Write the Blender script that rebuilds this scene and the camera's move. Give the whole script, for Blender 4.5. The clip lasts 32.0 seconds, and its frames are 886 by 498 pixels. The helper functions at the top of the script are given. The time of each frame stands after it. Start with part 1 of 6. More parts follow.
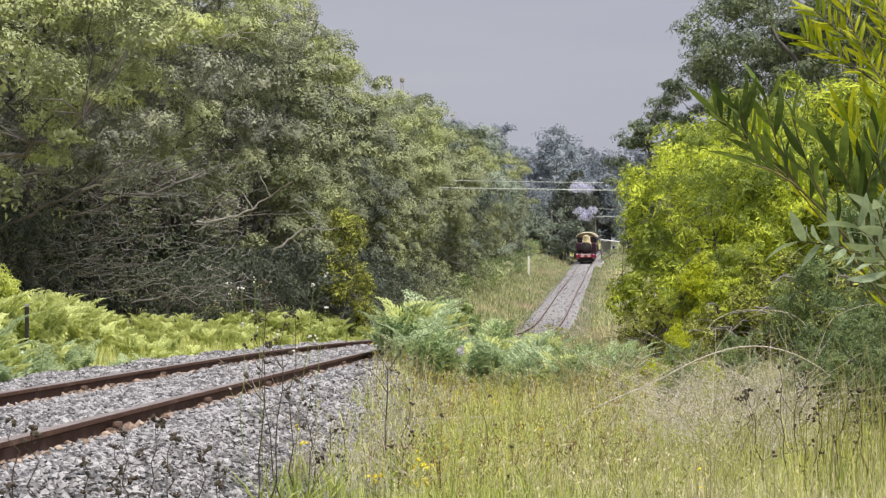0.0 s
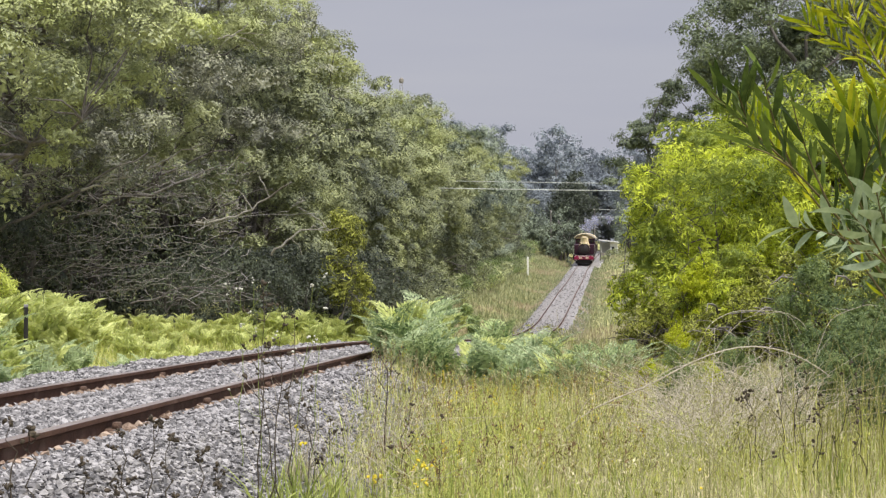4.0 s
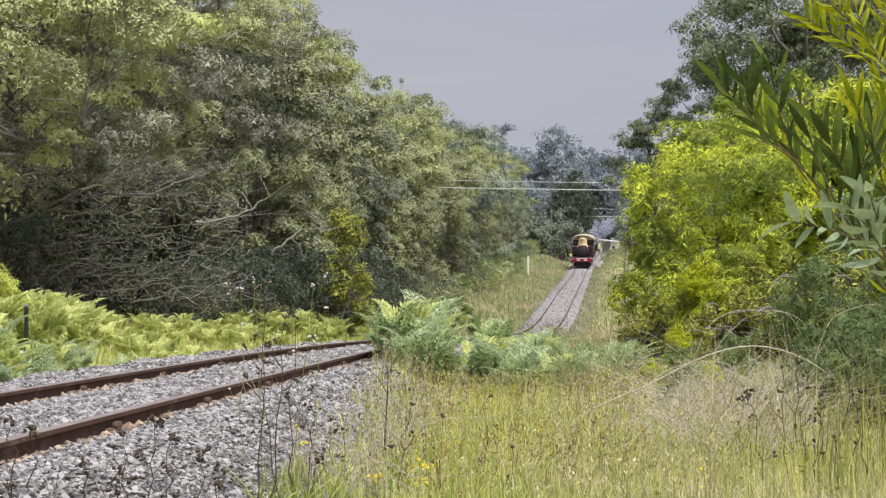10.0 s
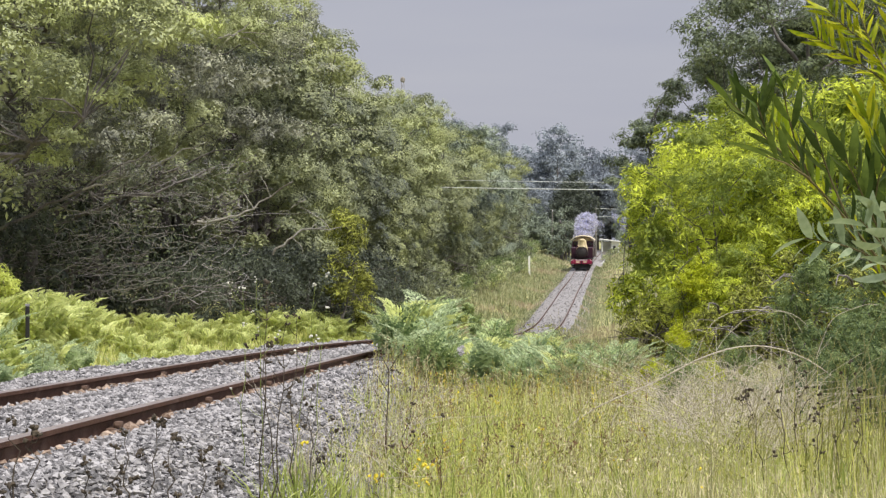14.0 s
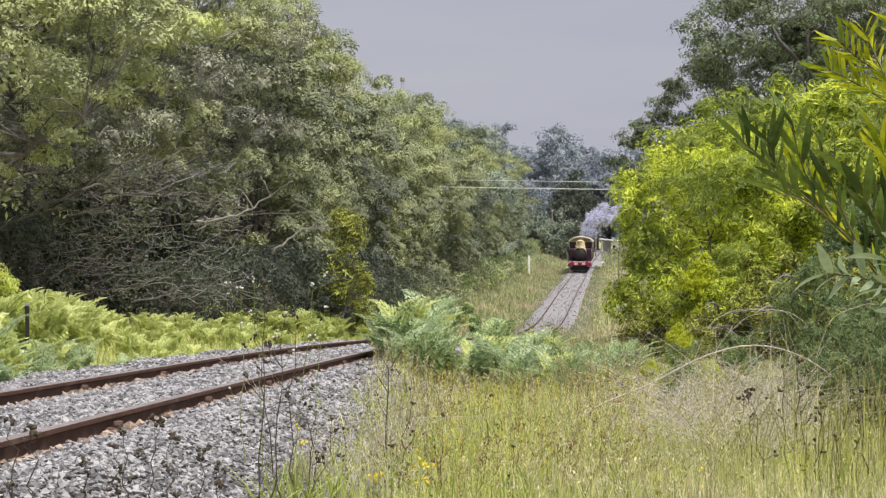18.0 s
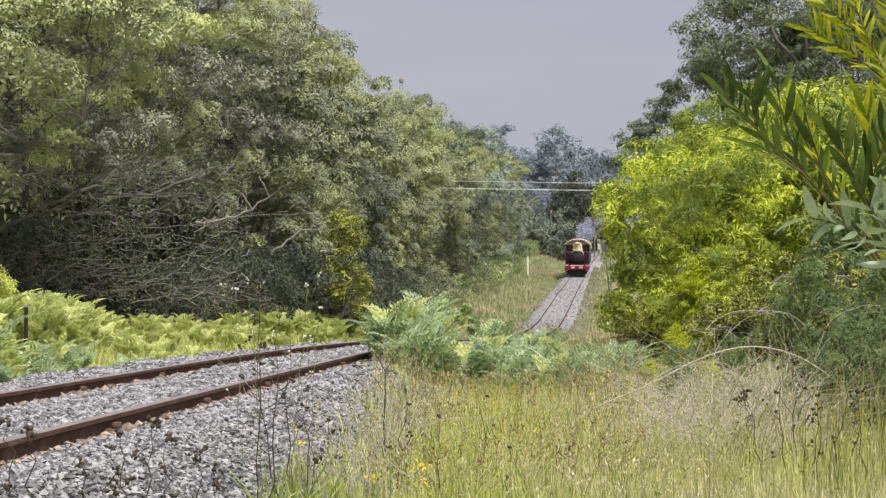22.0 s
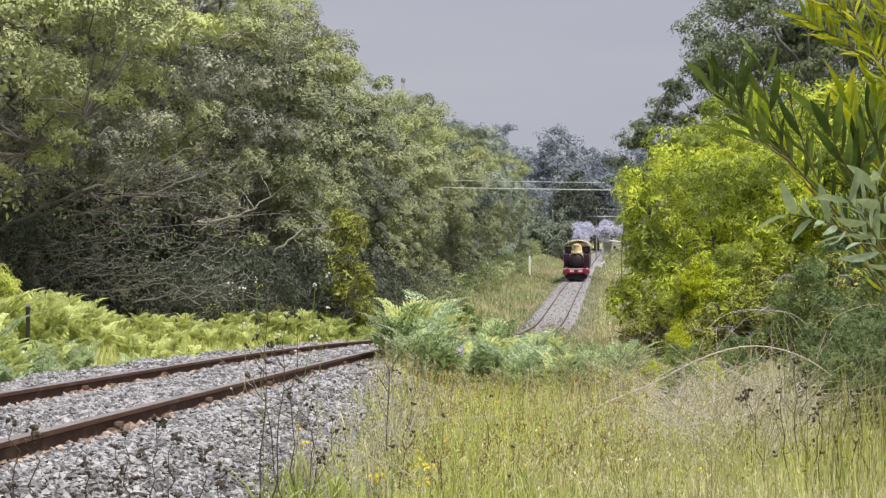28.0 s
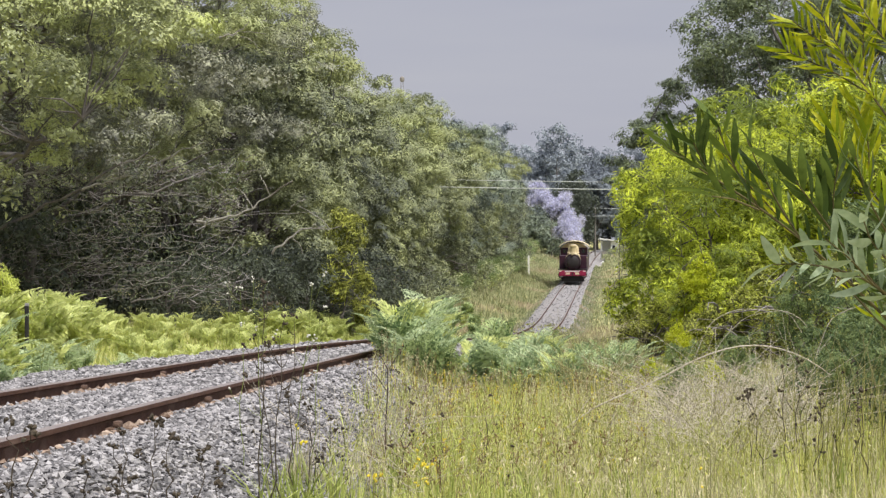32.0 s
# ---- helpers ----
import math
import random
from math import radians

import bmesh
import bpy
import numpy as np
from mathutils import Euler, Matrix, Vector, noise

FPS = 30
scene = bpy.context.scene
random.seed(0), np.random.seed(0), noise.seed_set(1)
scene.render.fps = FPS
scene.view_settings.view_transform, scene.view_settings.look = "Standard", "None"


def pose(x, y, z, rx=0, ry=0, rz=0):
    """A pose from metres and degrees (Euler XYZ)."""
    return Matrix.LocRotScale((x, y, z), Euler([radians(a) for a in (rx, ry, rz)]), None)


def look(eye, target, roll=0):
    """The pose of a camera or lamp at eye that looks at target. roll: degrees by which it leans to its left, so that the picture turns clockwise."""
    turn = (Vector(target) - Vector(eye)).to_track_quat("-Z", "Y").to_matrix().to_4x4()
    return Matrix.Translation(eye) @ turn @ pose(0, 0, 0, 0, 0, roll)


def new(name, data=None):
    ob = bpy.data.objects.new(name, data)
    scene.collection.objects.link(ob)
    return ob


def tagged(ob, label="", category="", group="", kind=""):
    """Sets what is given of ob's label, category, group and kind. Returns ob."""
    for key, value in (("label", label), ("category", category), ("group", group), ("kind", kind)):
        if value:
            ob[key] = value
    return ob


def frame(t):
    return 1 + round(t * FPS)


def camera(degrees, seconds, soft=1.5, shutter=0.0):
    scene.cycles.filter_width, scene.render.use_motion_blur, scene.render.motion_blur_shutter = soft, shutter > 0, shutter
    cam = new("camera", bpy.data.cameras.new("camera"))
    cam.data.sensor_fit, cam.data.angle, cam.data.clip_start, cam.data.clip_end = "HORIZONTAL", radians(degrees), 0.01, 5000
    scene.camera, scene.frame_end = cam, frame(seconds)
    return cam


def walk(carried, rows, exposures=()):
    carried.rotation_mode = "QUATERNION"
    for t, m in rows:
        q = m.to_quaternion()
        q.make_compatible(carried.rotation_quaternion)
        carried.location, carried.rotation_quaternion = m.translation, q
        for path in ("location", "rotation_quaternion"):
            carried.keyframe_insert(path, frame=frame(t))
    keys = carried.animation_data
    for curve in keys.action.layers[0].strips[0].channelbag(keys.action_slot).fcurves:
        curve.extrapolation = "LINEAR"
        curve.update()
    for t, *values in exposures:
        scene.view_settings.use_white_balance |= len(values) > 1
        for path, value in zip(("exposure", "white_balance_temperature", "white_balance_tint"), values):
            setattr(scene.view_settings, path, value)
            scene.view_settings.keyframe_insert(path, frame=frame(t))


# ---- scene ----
# One still stand beside a single railway line. +Y is the way the camera faces, z = 0 the ground at its feet.
EYE_Z = 1.6
FOCAL = 3000.0                       # picture widths of 1568 to the lens's focal length
cam = camera(29.3, 32.0, soft=1.35)
# the faint tremble of the tripod head: seconds, drift across, drift down (1/3000 rad each)
SHAKE = (
    (0, 0.6, -0.3), (1, -0.3, -0.6), (2, -0.9, 0.0), (3, -0.9, 0.6), (5.5, -0.6, 0.6), (6.5, 0.0, 0.3), (7.5, -0.6, 1.2), (8.5, 0.6,
    1.2), (9.5, -0.6, -0.3), (10.5, 0.3, -0.3), (11.5, 0.6, -1.5), (12.5, -0.6, -0.3), (13.5, 0.6, 0.0), (14.5, 2.2, -1.5), (17, 2.2,
    -1.2), (18, 1.3, -1.5), (19, -0.9, -0.9), (20, 0.6, 0.0), (21, -0.0, 0.0), (22, -0.9, 0.6), (23, -1.8, 0.0), (24, -0.9, 0.0), (25,
    -1.2, -1.5), (27.5, 0.6, -0.6), (28.5, 3.7, -0.3), (29.5, 0.9, 0.0), (30.5, 0.3, -1.5), (31.5, -0.0, -1.8), (32, 0.6, -1.5))
walk(cam, [(t, pose(0, 0, EYE_Z, 90 + 0.65 + math.degrees(dy / FOCAL), 0, math.degrees(dx / FOCAL))) for t, dx, dy in SHAKE],
     exposures=[(0.0, 0.0), (32.0, 0.0)])

# ---------------------------------------------------------------- light: a bright, thinly overcast day
SUN_ELEVATION, SUN_AZIMUTH = radians(60), radians(146)
world = bpy.data.worlds.new("overcast_sky")
scene.world = world
world.use_nodes = True
wn, wl = world.node_tree.nodes, world.node_tree.links
wn.clear()
w_out, w_bg, w_mix = wn.new("ShaderNodeOutputWorld"), wn.new("ShaderNodeBackground"), wn.new("ShaderNodeMix")
w_sky, w_noise, w_ramp, w_map, w_co = (wn.new("ShaderNodeTexSky"), wn.new("ShaderNodeTexNoise"), wn.new("ShaderNodeValToRGB"),
                                       wn.new("ShaderNodeMapping"), wn.new("ShaderNodeTexCoord"))
w_sky.sky_type, w_sky.sun_disc = "NISHITA", False
w_sky.sun_elevation, w_sky.sun_rotation = SUN_ELEVATION, SUN_AZIMUTH
w_sky.dust_density, w_sky.air_density = 4.0, 1.5
w_map.inputs["Scale"].default_value = (1.0, 1.0, 7.0)
w_noise.inputs["Scale"].default_value, w_noise.inputs["Detail"].default_value = 2.2, 4
w_ramp.color_ramp.elements[0].position, w_ramp.color_ramp.elements[1].position = 0.3, 0.72
w_ramp.color_ramp.elements[0].color, w_ramp.color_ramp.elements[1].color = (3.9, 4.02, 4.95, 1), (4.7, 4.75, 5.35, 1)
w_mix.data_type, w_mix.inputs["Factor"].default_value = "RGBA", 0.93
wl.new(w_co.outputs["Generated"], w_map.inputs["Vector"])
wl.new(w_map.outputs["Vector"], w_noise.inputs["Vector"])
wl.new(w_noise.outputs["Fac"], w_ramp.inputs["Fac"])
wl.new(w_sky.outputs["Color"], w_mix.inputs["A"])
wl.new(w_ramp.outputs["Color"], w_mix.inputs["B"])
# an overcast sky grows brighter towards the zenith
w_sep, w_lift, w_mul = wn.new("ShaderNodeSeparateXYZ"), wn.new("ShaderNodeMapRange"), wn.new("ShaderNodeVectorMath")
w_lift.inputs["From Min"].default_value, w_lift.inputs["From Max"].default_value = 0.16, 0.9
w_lift.inputs["To Min"].default_value, w_lift.inputs["To Max"].default_value = 1.0, 2.6
w_mul.operation = "MULTIPLY"
wl.new(w_co.outputs["Generated"], w_sep.inputs["Vector"])
wl.new(w_sep.outputs["Z"], w_lift.inputs["Value"])
wl.new(w_mix.outputs["Result"], w_mul.inputs[0])
wl.new(w_lift.outputs["Result"], w_mul.inputs[1])
wl.new(w_mul.outputs["Vector"], w_bg.inputs["Color"])
wl.new(w_bg.outputs["Background"], w_out.inputs["Surface"])
w_bg.inputs["Strength"].default_value = 0.106
sun = new("sun", bpy.data.lights.new("sun", "SUN"))
sun.data.energy, sun.data.angle, sun.data.color = 4.5, radians(9), (1.0, 0.955, 0.88)
sun.matrix_world = look((0, 0, 0), (-math.sin(SUN_AZIMUTH) * math.cos(SUN_ELEVATION), -math.cos(SUN_AZIMUTH) * math.cos(SUN_ELEVATION),
                                    -math.sin(SUN_ELEVATION)))


# ---------------------------------------------------------------- materials
def material(name, dark, light, rough=0.8, scale=6.0, fine=60.0, bump=0.2, metal=0.0, island=0.0, per_object=0.0,
             translucent=0.0, spec=0.3, third=None, third_at=0.62, stretch=(1, 1, 1), space="Object", see=0.0, bump_distance=0.02):
    """Two colours mixed at two scales of noise, with optional patches of a third, relief, leaf translucency and variety."""
    mat = bpy.data.materials.new(name)
    mat.use_nodes = True
    n, l = mat.node_tree.nodes, mat.node_tree.links
    bsdf, out = n["Principled BSDF"], n["Material Output"]
    co, mp = n.new("ShaderNodeTexCoord"), n.new("ShaderNodeMapping")
    mp.inputs["Scale"].default_value = stretch
    if space == "World":
        geo0 = n.new("ShaderNodeNewGeometry")
        l.new(geo0.outputs["Position"], mp.inputs["Vector"])
    else:
        l.new(co.outputs[space], mp.inputs["Vector"])
    coarse, grain = n.new("ShaderNodeTexNoise"), n.new("ShaderNodeTexNoise")
    coarse.inputs["Scale"].default_value, coarse.inputs["Detail"].default_value = scale, 4
    grain.inputs["Scale"].default_value, grain.inputs["Detail"].default_value = fine, 3
    for node in (coarse, grain):
        l.new(mp.outputs["Vector"], node.inputs["Vector"])
    add = n.new("ShaderNodeMath")
    add.operation = "ADD"
    l.new(coarse.outputs["Fac"], add.inputs[0])
    l.new(grain.outputs["Fac"], add.inputs[1])
    fac = add.outputs[0]
    offset = 1.0
    for amount, source in ((island, "island"), (per_object, "object")):
        if amount:
            node = n.new("ShaderNodeNewGeometry" if source == "island" else "ShaderNodeObjectInfo")
            mul = n.new("ShaderNodeMath")
            mul.operation = "MULTIPLY_ADD"
            l.new(node.outputs["Random Per Island" if source == "island" else "Random"], mul.inputs[0])
            mul.inputs[1].default_value = amount
            l.new(fac, mul.inputs[2])
            fac = mul.outputs[0]
            offset += amount / 2
    span = n.new("ShaderNodeMapRange")
    span.inputs["From Min"].default_value, span.inputs["From Max"].default_value = offset - 0.32, offset + 0.32
    l.new(fac, span.inputs["Value"])
    mix = n.new("ShaderNodeMix")
    mix.data_type = "RGBA"
    l.new(span.outputs["Result"], mix.inputs["Factor"])
    mix.inputs["A"].default_value, mix.inputs["B"].default_value = (*dark, 1), (*light, 1)
    colour = mix.outputs["Result"]
    if third:
        patch, ramp, mix2 = n.new("ShaderNodeTexNoise"), n.new("ShaderNodeMapRange"), n.new("ShaderNodeMix")
        patch.inputs["Scale"].default_value, patch.inputs["Detail"].default_value = scale * 0.43, 5
        ramp.inputs["From Min"].default_value, ramp.inputs["From Max"].default_value = third_at - 0.06, third_at + 0.06
        mix2.data_type = "RGBA"
        mix2.inputs["B"].default_value = (*third, 1)
        l.new(mp.outputs["Vector"], patch.inputs["Vector"])
        l.new(patch.outputs["Fac"], ramp.inputs["Value"])
        l.new(ramp.outputs["Result"], mix2.inputs["Factor"])
        l.new(colour, mix2.inputs["A"])
        colour = mix2.outputs["Result"]
    l.new(colour, bsdf.inputs["Base Color"])
    bsdf.inputs["Roughness"].default_value, bsdf.inputs["Metallic"].default_value = rough, metal
    bsdf.inputs["Specular IOR Level"].default_value = spec
    if bump:
        b = n.new("ShaderNodeBump")
        b.inputs["Strength"].default_value, b.inputs["Distance"].default_value = bump, bump_distance
        l.new(add.outputs[0], b.inputs["Height"])
        l.new(b.outputs["Normal"], bsdf.inputs["Normal"])
    surface = bsdf.outputs["BSDF"]
    if translucent:
        tr, mx = n.new("ShaderNodeBsdfTranslucent"), n.new("ShaderNodeMixShader")
        l.new(colour, tr.inputs["Color"])
        mx.inputs["Fac"].default_value = translucent
        l.new(surface, mx.inputs[1])
        l.new(tr.outputs["BSDF"], mx.inputs[2])
        surface = mx.outputs["Shader"]
    if see:
        clear, mx = n.new("ShaderNodeBsdfTransparent"), n.new("ShaderNodeMixShader")
        hole = n.new("ShaderNodeMapRange")
        hole.inputs["From Min"].default_value, hole.inputs["From Max"].default_value = 0.35, 0.65
        hole.inputs["To Min"].default_value, hole.inputs["To Max"].default_value = see * 0.6, min(1.0, see * 1.35)
        l.new(coarse.outputs["Fac"], hole.inputs["Value"])
        l.new(hole.outputs["Result"], mx.inputs["Fac"])
        l.new(surface, mx.inputs[1])
        l.new(clear.outputs["BSDF"], mx.inputs[2])
        surface = mx.outputs["Shader"]
    l.new(surface, out.inputs["Surface"])
    return mat


def leafy(name, dark, light, translucent=0.3, rough=0.5, scale=0.5, per_object=0.25, third=None, third_at=0.6, island=0.5):
    return material(name, dark, light, rough, scale, scale * 7, 0.0, island=island, per_object=per_object,
                    translucent=translucent, spec=0.25, third=third, third_at=third_at)


M = {
    # dark ends of the gum colours are lifted towards blue to imitate haze
    "gum": leafy("gum_leaves", (0.16, 0.18, 0.14), (0.56, 0.60, 0.28), 0.15, third=(0.52, 0.57, 0.20), third_at=0.58, island=0.25, scale=0.6),
    "gum_grey": leafy("grey_gum_leaves", (0.16, 0.165, 0.15), (0.50, 0.51, 0.36), 0.15, third=(0.48, 0.52, 0.25), third_at=0.55, island=0.25),
    # pale blue-grey stands in for haze over the distant woods
    "gum_far": leafy("haze_tinted_gum_leaves", (0.19, 0.215, 0.245), (0.39, 0.435, 0.46), island=0.15, per_object=0.5),
    "gum_mid": leafy("mid_green_gum_leaves", (0.085, 0.10, 0.09), (0.45, 0.485, 0.235), 0.08, island=0.15, per_object=0.3, third=(0.46, 0.495, 0.18), third_at=0.6),
    "gum_slate": leafy("slate_green_gum_leaves", (0.075, 0.095, 0.09), (0.345, 0.40, 0.275), 0.08, island=0.15, per_object=0.4),
    "gum_dark": leafy("dark_gum_leaves", (0.065, 0.085, 0.065), (0.28, 0.33, 0.17), 0.15, island=0.35),
    # leaf colour darkened to stand in for the shade under the gums
    "shade": leafy("shade_darkened_leaves", (0.045, 0.055, 0.045), (0.13, 0.15, 0.105), island=0.6),
    "brown_scrub": leafy("olive_brown_scrub", (0.10, 0.11, 0.03), (0.52, 0.55, 0.12), scale=1.5, island=0.9),
    "bright_wattle": leafy("bright_wattle_shoot", (0.34, 0.40, 0.02), (0.68, 0.70, 0.06), 0.45, scale=1.3, island=0.9),
    "young_shoot": leafy("young_wattle_shoot", (0.34, 0.40, 0.07), (0.74, 0.78, 0.22), 0.4, scale=1.4, island=0.4),
    "rusty": leafy("rusty_seed_grass", (0.13, 0.07, 0.035), (0.34, 0.22, 0.12), 0.25, scale=1.4),
    "wattle": leafy("wattle_leaves", (0.12, 0.175, 0.035), (0.75, 0.81, 0.10), 0.4, scale=1.3, third=(0.24, 0.30, 0.07), third_at=0.55, island=0.8),
    "shrub": leafy("shrub_leaves", (0.075, 0.12, 0.055), (0.30, 0.37, 0.14), island=0.5),
    "near_leaf": leafy("long_wattle_leaf", (0.04, 0.068, 0.012), (0.135, 0.19, 0.032), 0.3, 0.4, scale=9, island=0.0, per_object=0.9),
    "young_leaf": leafy("young_wattle_leaf", (0.20, 0.27, 0.010), (0.52, 0.52, 0.02), 0.45, 0.4, scale=9, island=0.0, per_object=0.8),
    "pale_leaf": leafy("pale_wattle_leaf", (0.21, 0.28, 0.16), (0.38, 0.45, 0.30), 0.3, 0.35, scale=9),
    "fern": leafy("bracken_fronds", (0.40, 0.46, 0.15), (0.80, 0.83, 0.37), 0.45, scale=1.4, third=(0.62, 0.66, 0.14)),
    "fern_blue": leafy("sea_green_bracken", (0.13, 0.20, 0.08), (0.48, 0.57, 0.26), 0.3, scale=1.4, third=(0.42, 0.51, 0.16), island=0.8),
    "fern_pale": leafy("pale_bracken_fronds", (0.22, 0.30, 0.15), (0.66, 0.75, 0.45), 0.46, scale=1.4, third=(0.40, 0.50, 0.19), island=0.8),
    "grass": leafy("green_grass", (0.25, 0.30, 0.075), (0.77, 0.76, 0.27), 0.42, scale=2.0, third=(0.68, 0.62, 0.30), third_at=0.64, island=0.8),
    "bank": leafy("bank_grass", (0.22, 0.255, 0.12), (0.45, 0.455, 0.27), 0.35, scale=0.5, third=(0.48, 0.41, 0.28), third_at=0.58, island=0.7),
    "tuft": leafy("dark_green_tuft", (0.22, 0.27, 0.06), (0.58, 0.63, 0.19), 0.4, scale=3.0, island=0.8),
    "stem": leafy("olive_grass_stem", (0.16, 0.17, 0.03), (0.55, 0.54, 0.16), 0.3, scale=3.0, island=0.9),
    "straw": leafy("dry_grass", (0.27, 0.25, 0.13), (0.77, 0.70, 0.46), 0.35, scale=2.2, third=(0.43, 0.47, 0.12), third_at=0.54, island=0.95),
    "verge": leafy("verge_grass", (0.27, 0.33, 0.08), (0.60, 0.62, 0.21), 0.4, scale=0.9, third=(0.55, 0.52, 0.22), island=0.8),
    "ground": material("grassy_soil", (0.20, 0.21, 0.07), (0.42, 0.40, 0.18), 0.95, 1.2, 18, 0.5, third=(0.44, 0.38, 0.20), bump_distance=0.05),
    "ballast": material("crushed_stone_bed", (0.17, 0.165, 0.165), (0.37, 0.355, 0.355), 0.95, 5, 26, 0.7, bump_distance=0.03, third=(0.26, 0.24, 0.225), third_at=0.54),
    "stone": material("crushed_stone", (0.105, 0.102, 0.104), (0.385, 0.37, 0.368), 0.95, 3, 40, 0.3, island=0.75, spec=0.1),
    "rust_stone": material("rust_stained_stone", (0.13, 0.085, 0.06), (0.40, 0.31, 0.24), 0.95, 8, 60, 0.3, island=0.6, spec=0.1),
    "rail": material("rusted_rail_steel", (0.050, 0.024, 0.016), (0.12, 0.06, 0.038), 0.8, 9, 90, 0.25, metal=0.15, spec=0.3,
                     third=(0.13, 0.08, 0.058)),
    "rail_top": material("worn_rail_head", (0.17, 0.135, 0.12), (0.30, 0.255, 0.24), 0.5, 5, 70, 0.1, metal=0.3, spec=0.4),
    "sleeper": material("weathered_sleeper", (0.07, 0.042, 0.03), (0.17, 0.11, 0.08), 0.95, 5, 50, 0.5),
    "bark": material("gum_bark", (0.065, 0.057, 0.055), (0.19, 0.172, 0.165), 0.95, 2, 20, 0.6, stretch=(1, 1, 0.25), third=(0.24, 0.22, 0.21)),
    "twig": material("grey_dead_twig", (0.17, 0.155, 0.155), (0.40, 0.37, 0.365), 0.9, 4, 30, 0.2),
    "bark_pale": material("pale_limb_bark", (0.17, 0.155, 0.135), (0.42, 0.40, 0.36), 0.85, 2, 22, 0.4, third=(0.12, 0.10, 0.08)),
    "wattle_stem": material("brown_wattle_stem", (0.05, 0.042, 0.02), (0.16, 0.13, 0.055), 0.8, 12, 90, 0.2),
    "dead": material("dry_bramble_cane", (0.34, 0.30, 0.22), (0.60, 0.545, 0.45), 0.9, 6, 60, 0.3),
    "stalk": material("dark_dry_stalk", (0.028, 0.022, 0.016), (0.10, 0.08, 0.055), 0.9, 20, 120, 0.3),
    "stalk_olive": material("olive_dry_stem", (0.14, 0.13, 0.05), (0.38, 0.35, 0.17), 0.9, 20, 120, 0.3),
    "green_stalk": material("green_stalk", (0.10, 0.14, 0.03), (0.24, 0.29, 0.07), 0.8, 10, 90, 0.2),
    "petal": material("cream_seed_down", (0.45, 0.44, 0.38), (0.72, 0.71, 0.64), 0.9, 20, 90, 0.2),
    "yellow": material("yellow_petal", (0.55, 0.42, 0.03), (0.75, 0.62, 0.06), 0.8, 20, 90, 0.1),
    "black": material("black_paint", (0.012, 0.011, 0.011), (0.035, 0.032, 0.030), 0.5, 3, 40, 0.1),
    "soot": material("sooty_black_iron", (0.010, 0.009, 0.009), (0.032, 0.027, 0.027), 0.6, 2, 30, 0.2),
    "crimson": material("crimson_paint", (0.17, 0.008, 0.036), (0.27, 0.018, 0.062), 0.5, 2, 30, 0.1),
    "maroon": material("maroon_paint", (0.018, 0.006, 0.014), (0.045, 0.012, 0.026), 0.55, 2, 30, 0.1),
    "cream": material("cream_roof_paint", (0.50, 0.42, 0.28), (0.68, 0.59, 0.42), 0.7, 1.5, 20, 0.1),
    "brass": material("tan_boiler_cladding", (0.42, 0.34, 0.19), (0.60, 0.50, 0.31), 0.45, 2, 30, 0.05),
    "steel": material("dull_steel", (0.20, 0.19, 0.20), (0.40, 0.38, 0.39), 0.5, 4, 50, 0.1, metal=0.3),
    "white": material("white_paint", (0.62, 0.62, 0.60), (0.82, 0.82, 0.80), 0.6, 4, 50, 0.1),
    "glass": material("dark_window_glass", (0.008, 0.009, 0.011), (0.02, 0.022, 0.025), 0.08, 3, 30, 0.0, spec=0.6),
    "timber": material("grey_pole_timber", (0.15, 0.135, 0.12), (0.30, 0.28, 0.255), 0.9, 3, 40, 0.4, stretch=(3, 3, 0.4)),
    "wire": material("aluminium_wire", (0.42, 0.44, 0.42), (0.62, 0.64, 0.60), 0.45, 4, 40, 0.0, metal=0.3),
    "steam": material("steam", (0.56, 0.56, 0.69), (0.72, 0.72, 0.84), 1.0, 1.2, 6, 0.0, spec=0.0, translucent=0.5, see=0.58),
    "thin_smoke": material("thin_smoke", (0.40, 0.41, 0.53), (0.58, 0.59, 0.71), 1.0, 1.2, 6, 0.0, spec=0.0, translucent=0.5, see=0.68),
}


# ---------------------------------------------------------------- mesh tools
def sheet(name, verts, faces, mat, smooth=False):
    """A mesh from an array of points and one of faces (all of three or of four corners)."""
    verts, faces = np.asarray(verts, np.float32), np.asarray(faces, np.int32)
    me = bpy.data.meshes.new(name)
    k = faces.shape[1]
    me.vertices.add(len(verts))
    me.vertices.foreach_set("co", verts.ravel())
    me.loops.add(faces.size)
    me.loops.foreach_set("vertex_index", faces.ravel())
    me.polygons.add(len(faces))
    me.polygons.foreach_set("loop_start", np.arange(0, faces.size, k, dtype=np.int32))
    me.polygons.foreach_set("use_smooth", np.full(len(faces), smooth))
    me.materials.append(mat)
    me.update(calc_edges=True)
    return me


def put(name, data, parent=None, m=None, label=""):
    ob = new(name, data)
    if parent is not None:
        ob.parent = parent
    if m is not None:
        ob.matrix_basis = m
    if label:
        ob["label"] = label
    return ob


def part(name, bm, mat, parent, label="", m=None, smooth=False):
    """One bmesh as one mesh object under a thing or a part."""
    me = bpy.data.meshes.new(name)
    if smooth:
        for face in bm.faces:
            face.smooth = True
    bm.to_mesh(me)
    bm.free()
    me.materials.append(mat)
    return put(name, me, parent, m, label)


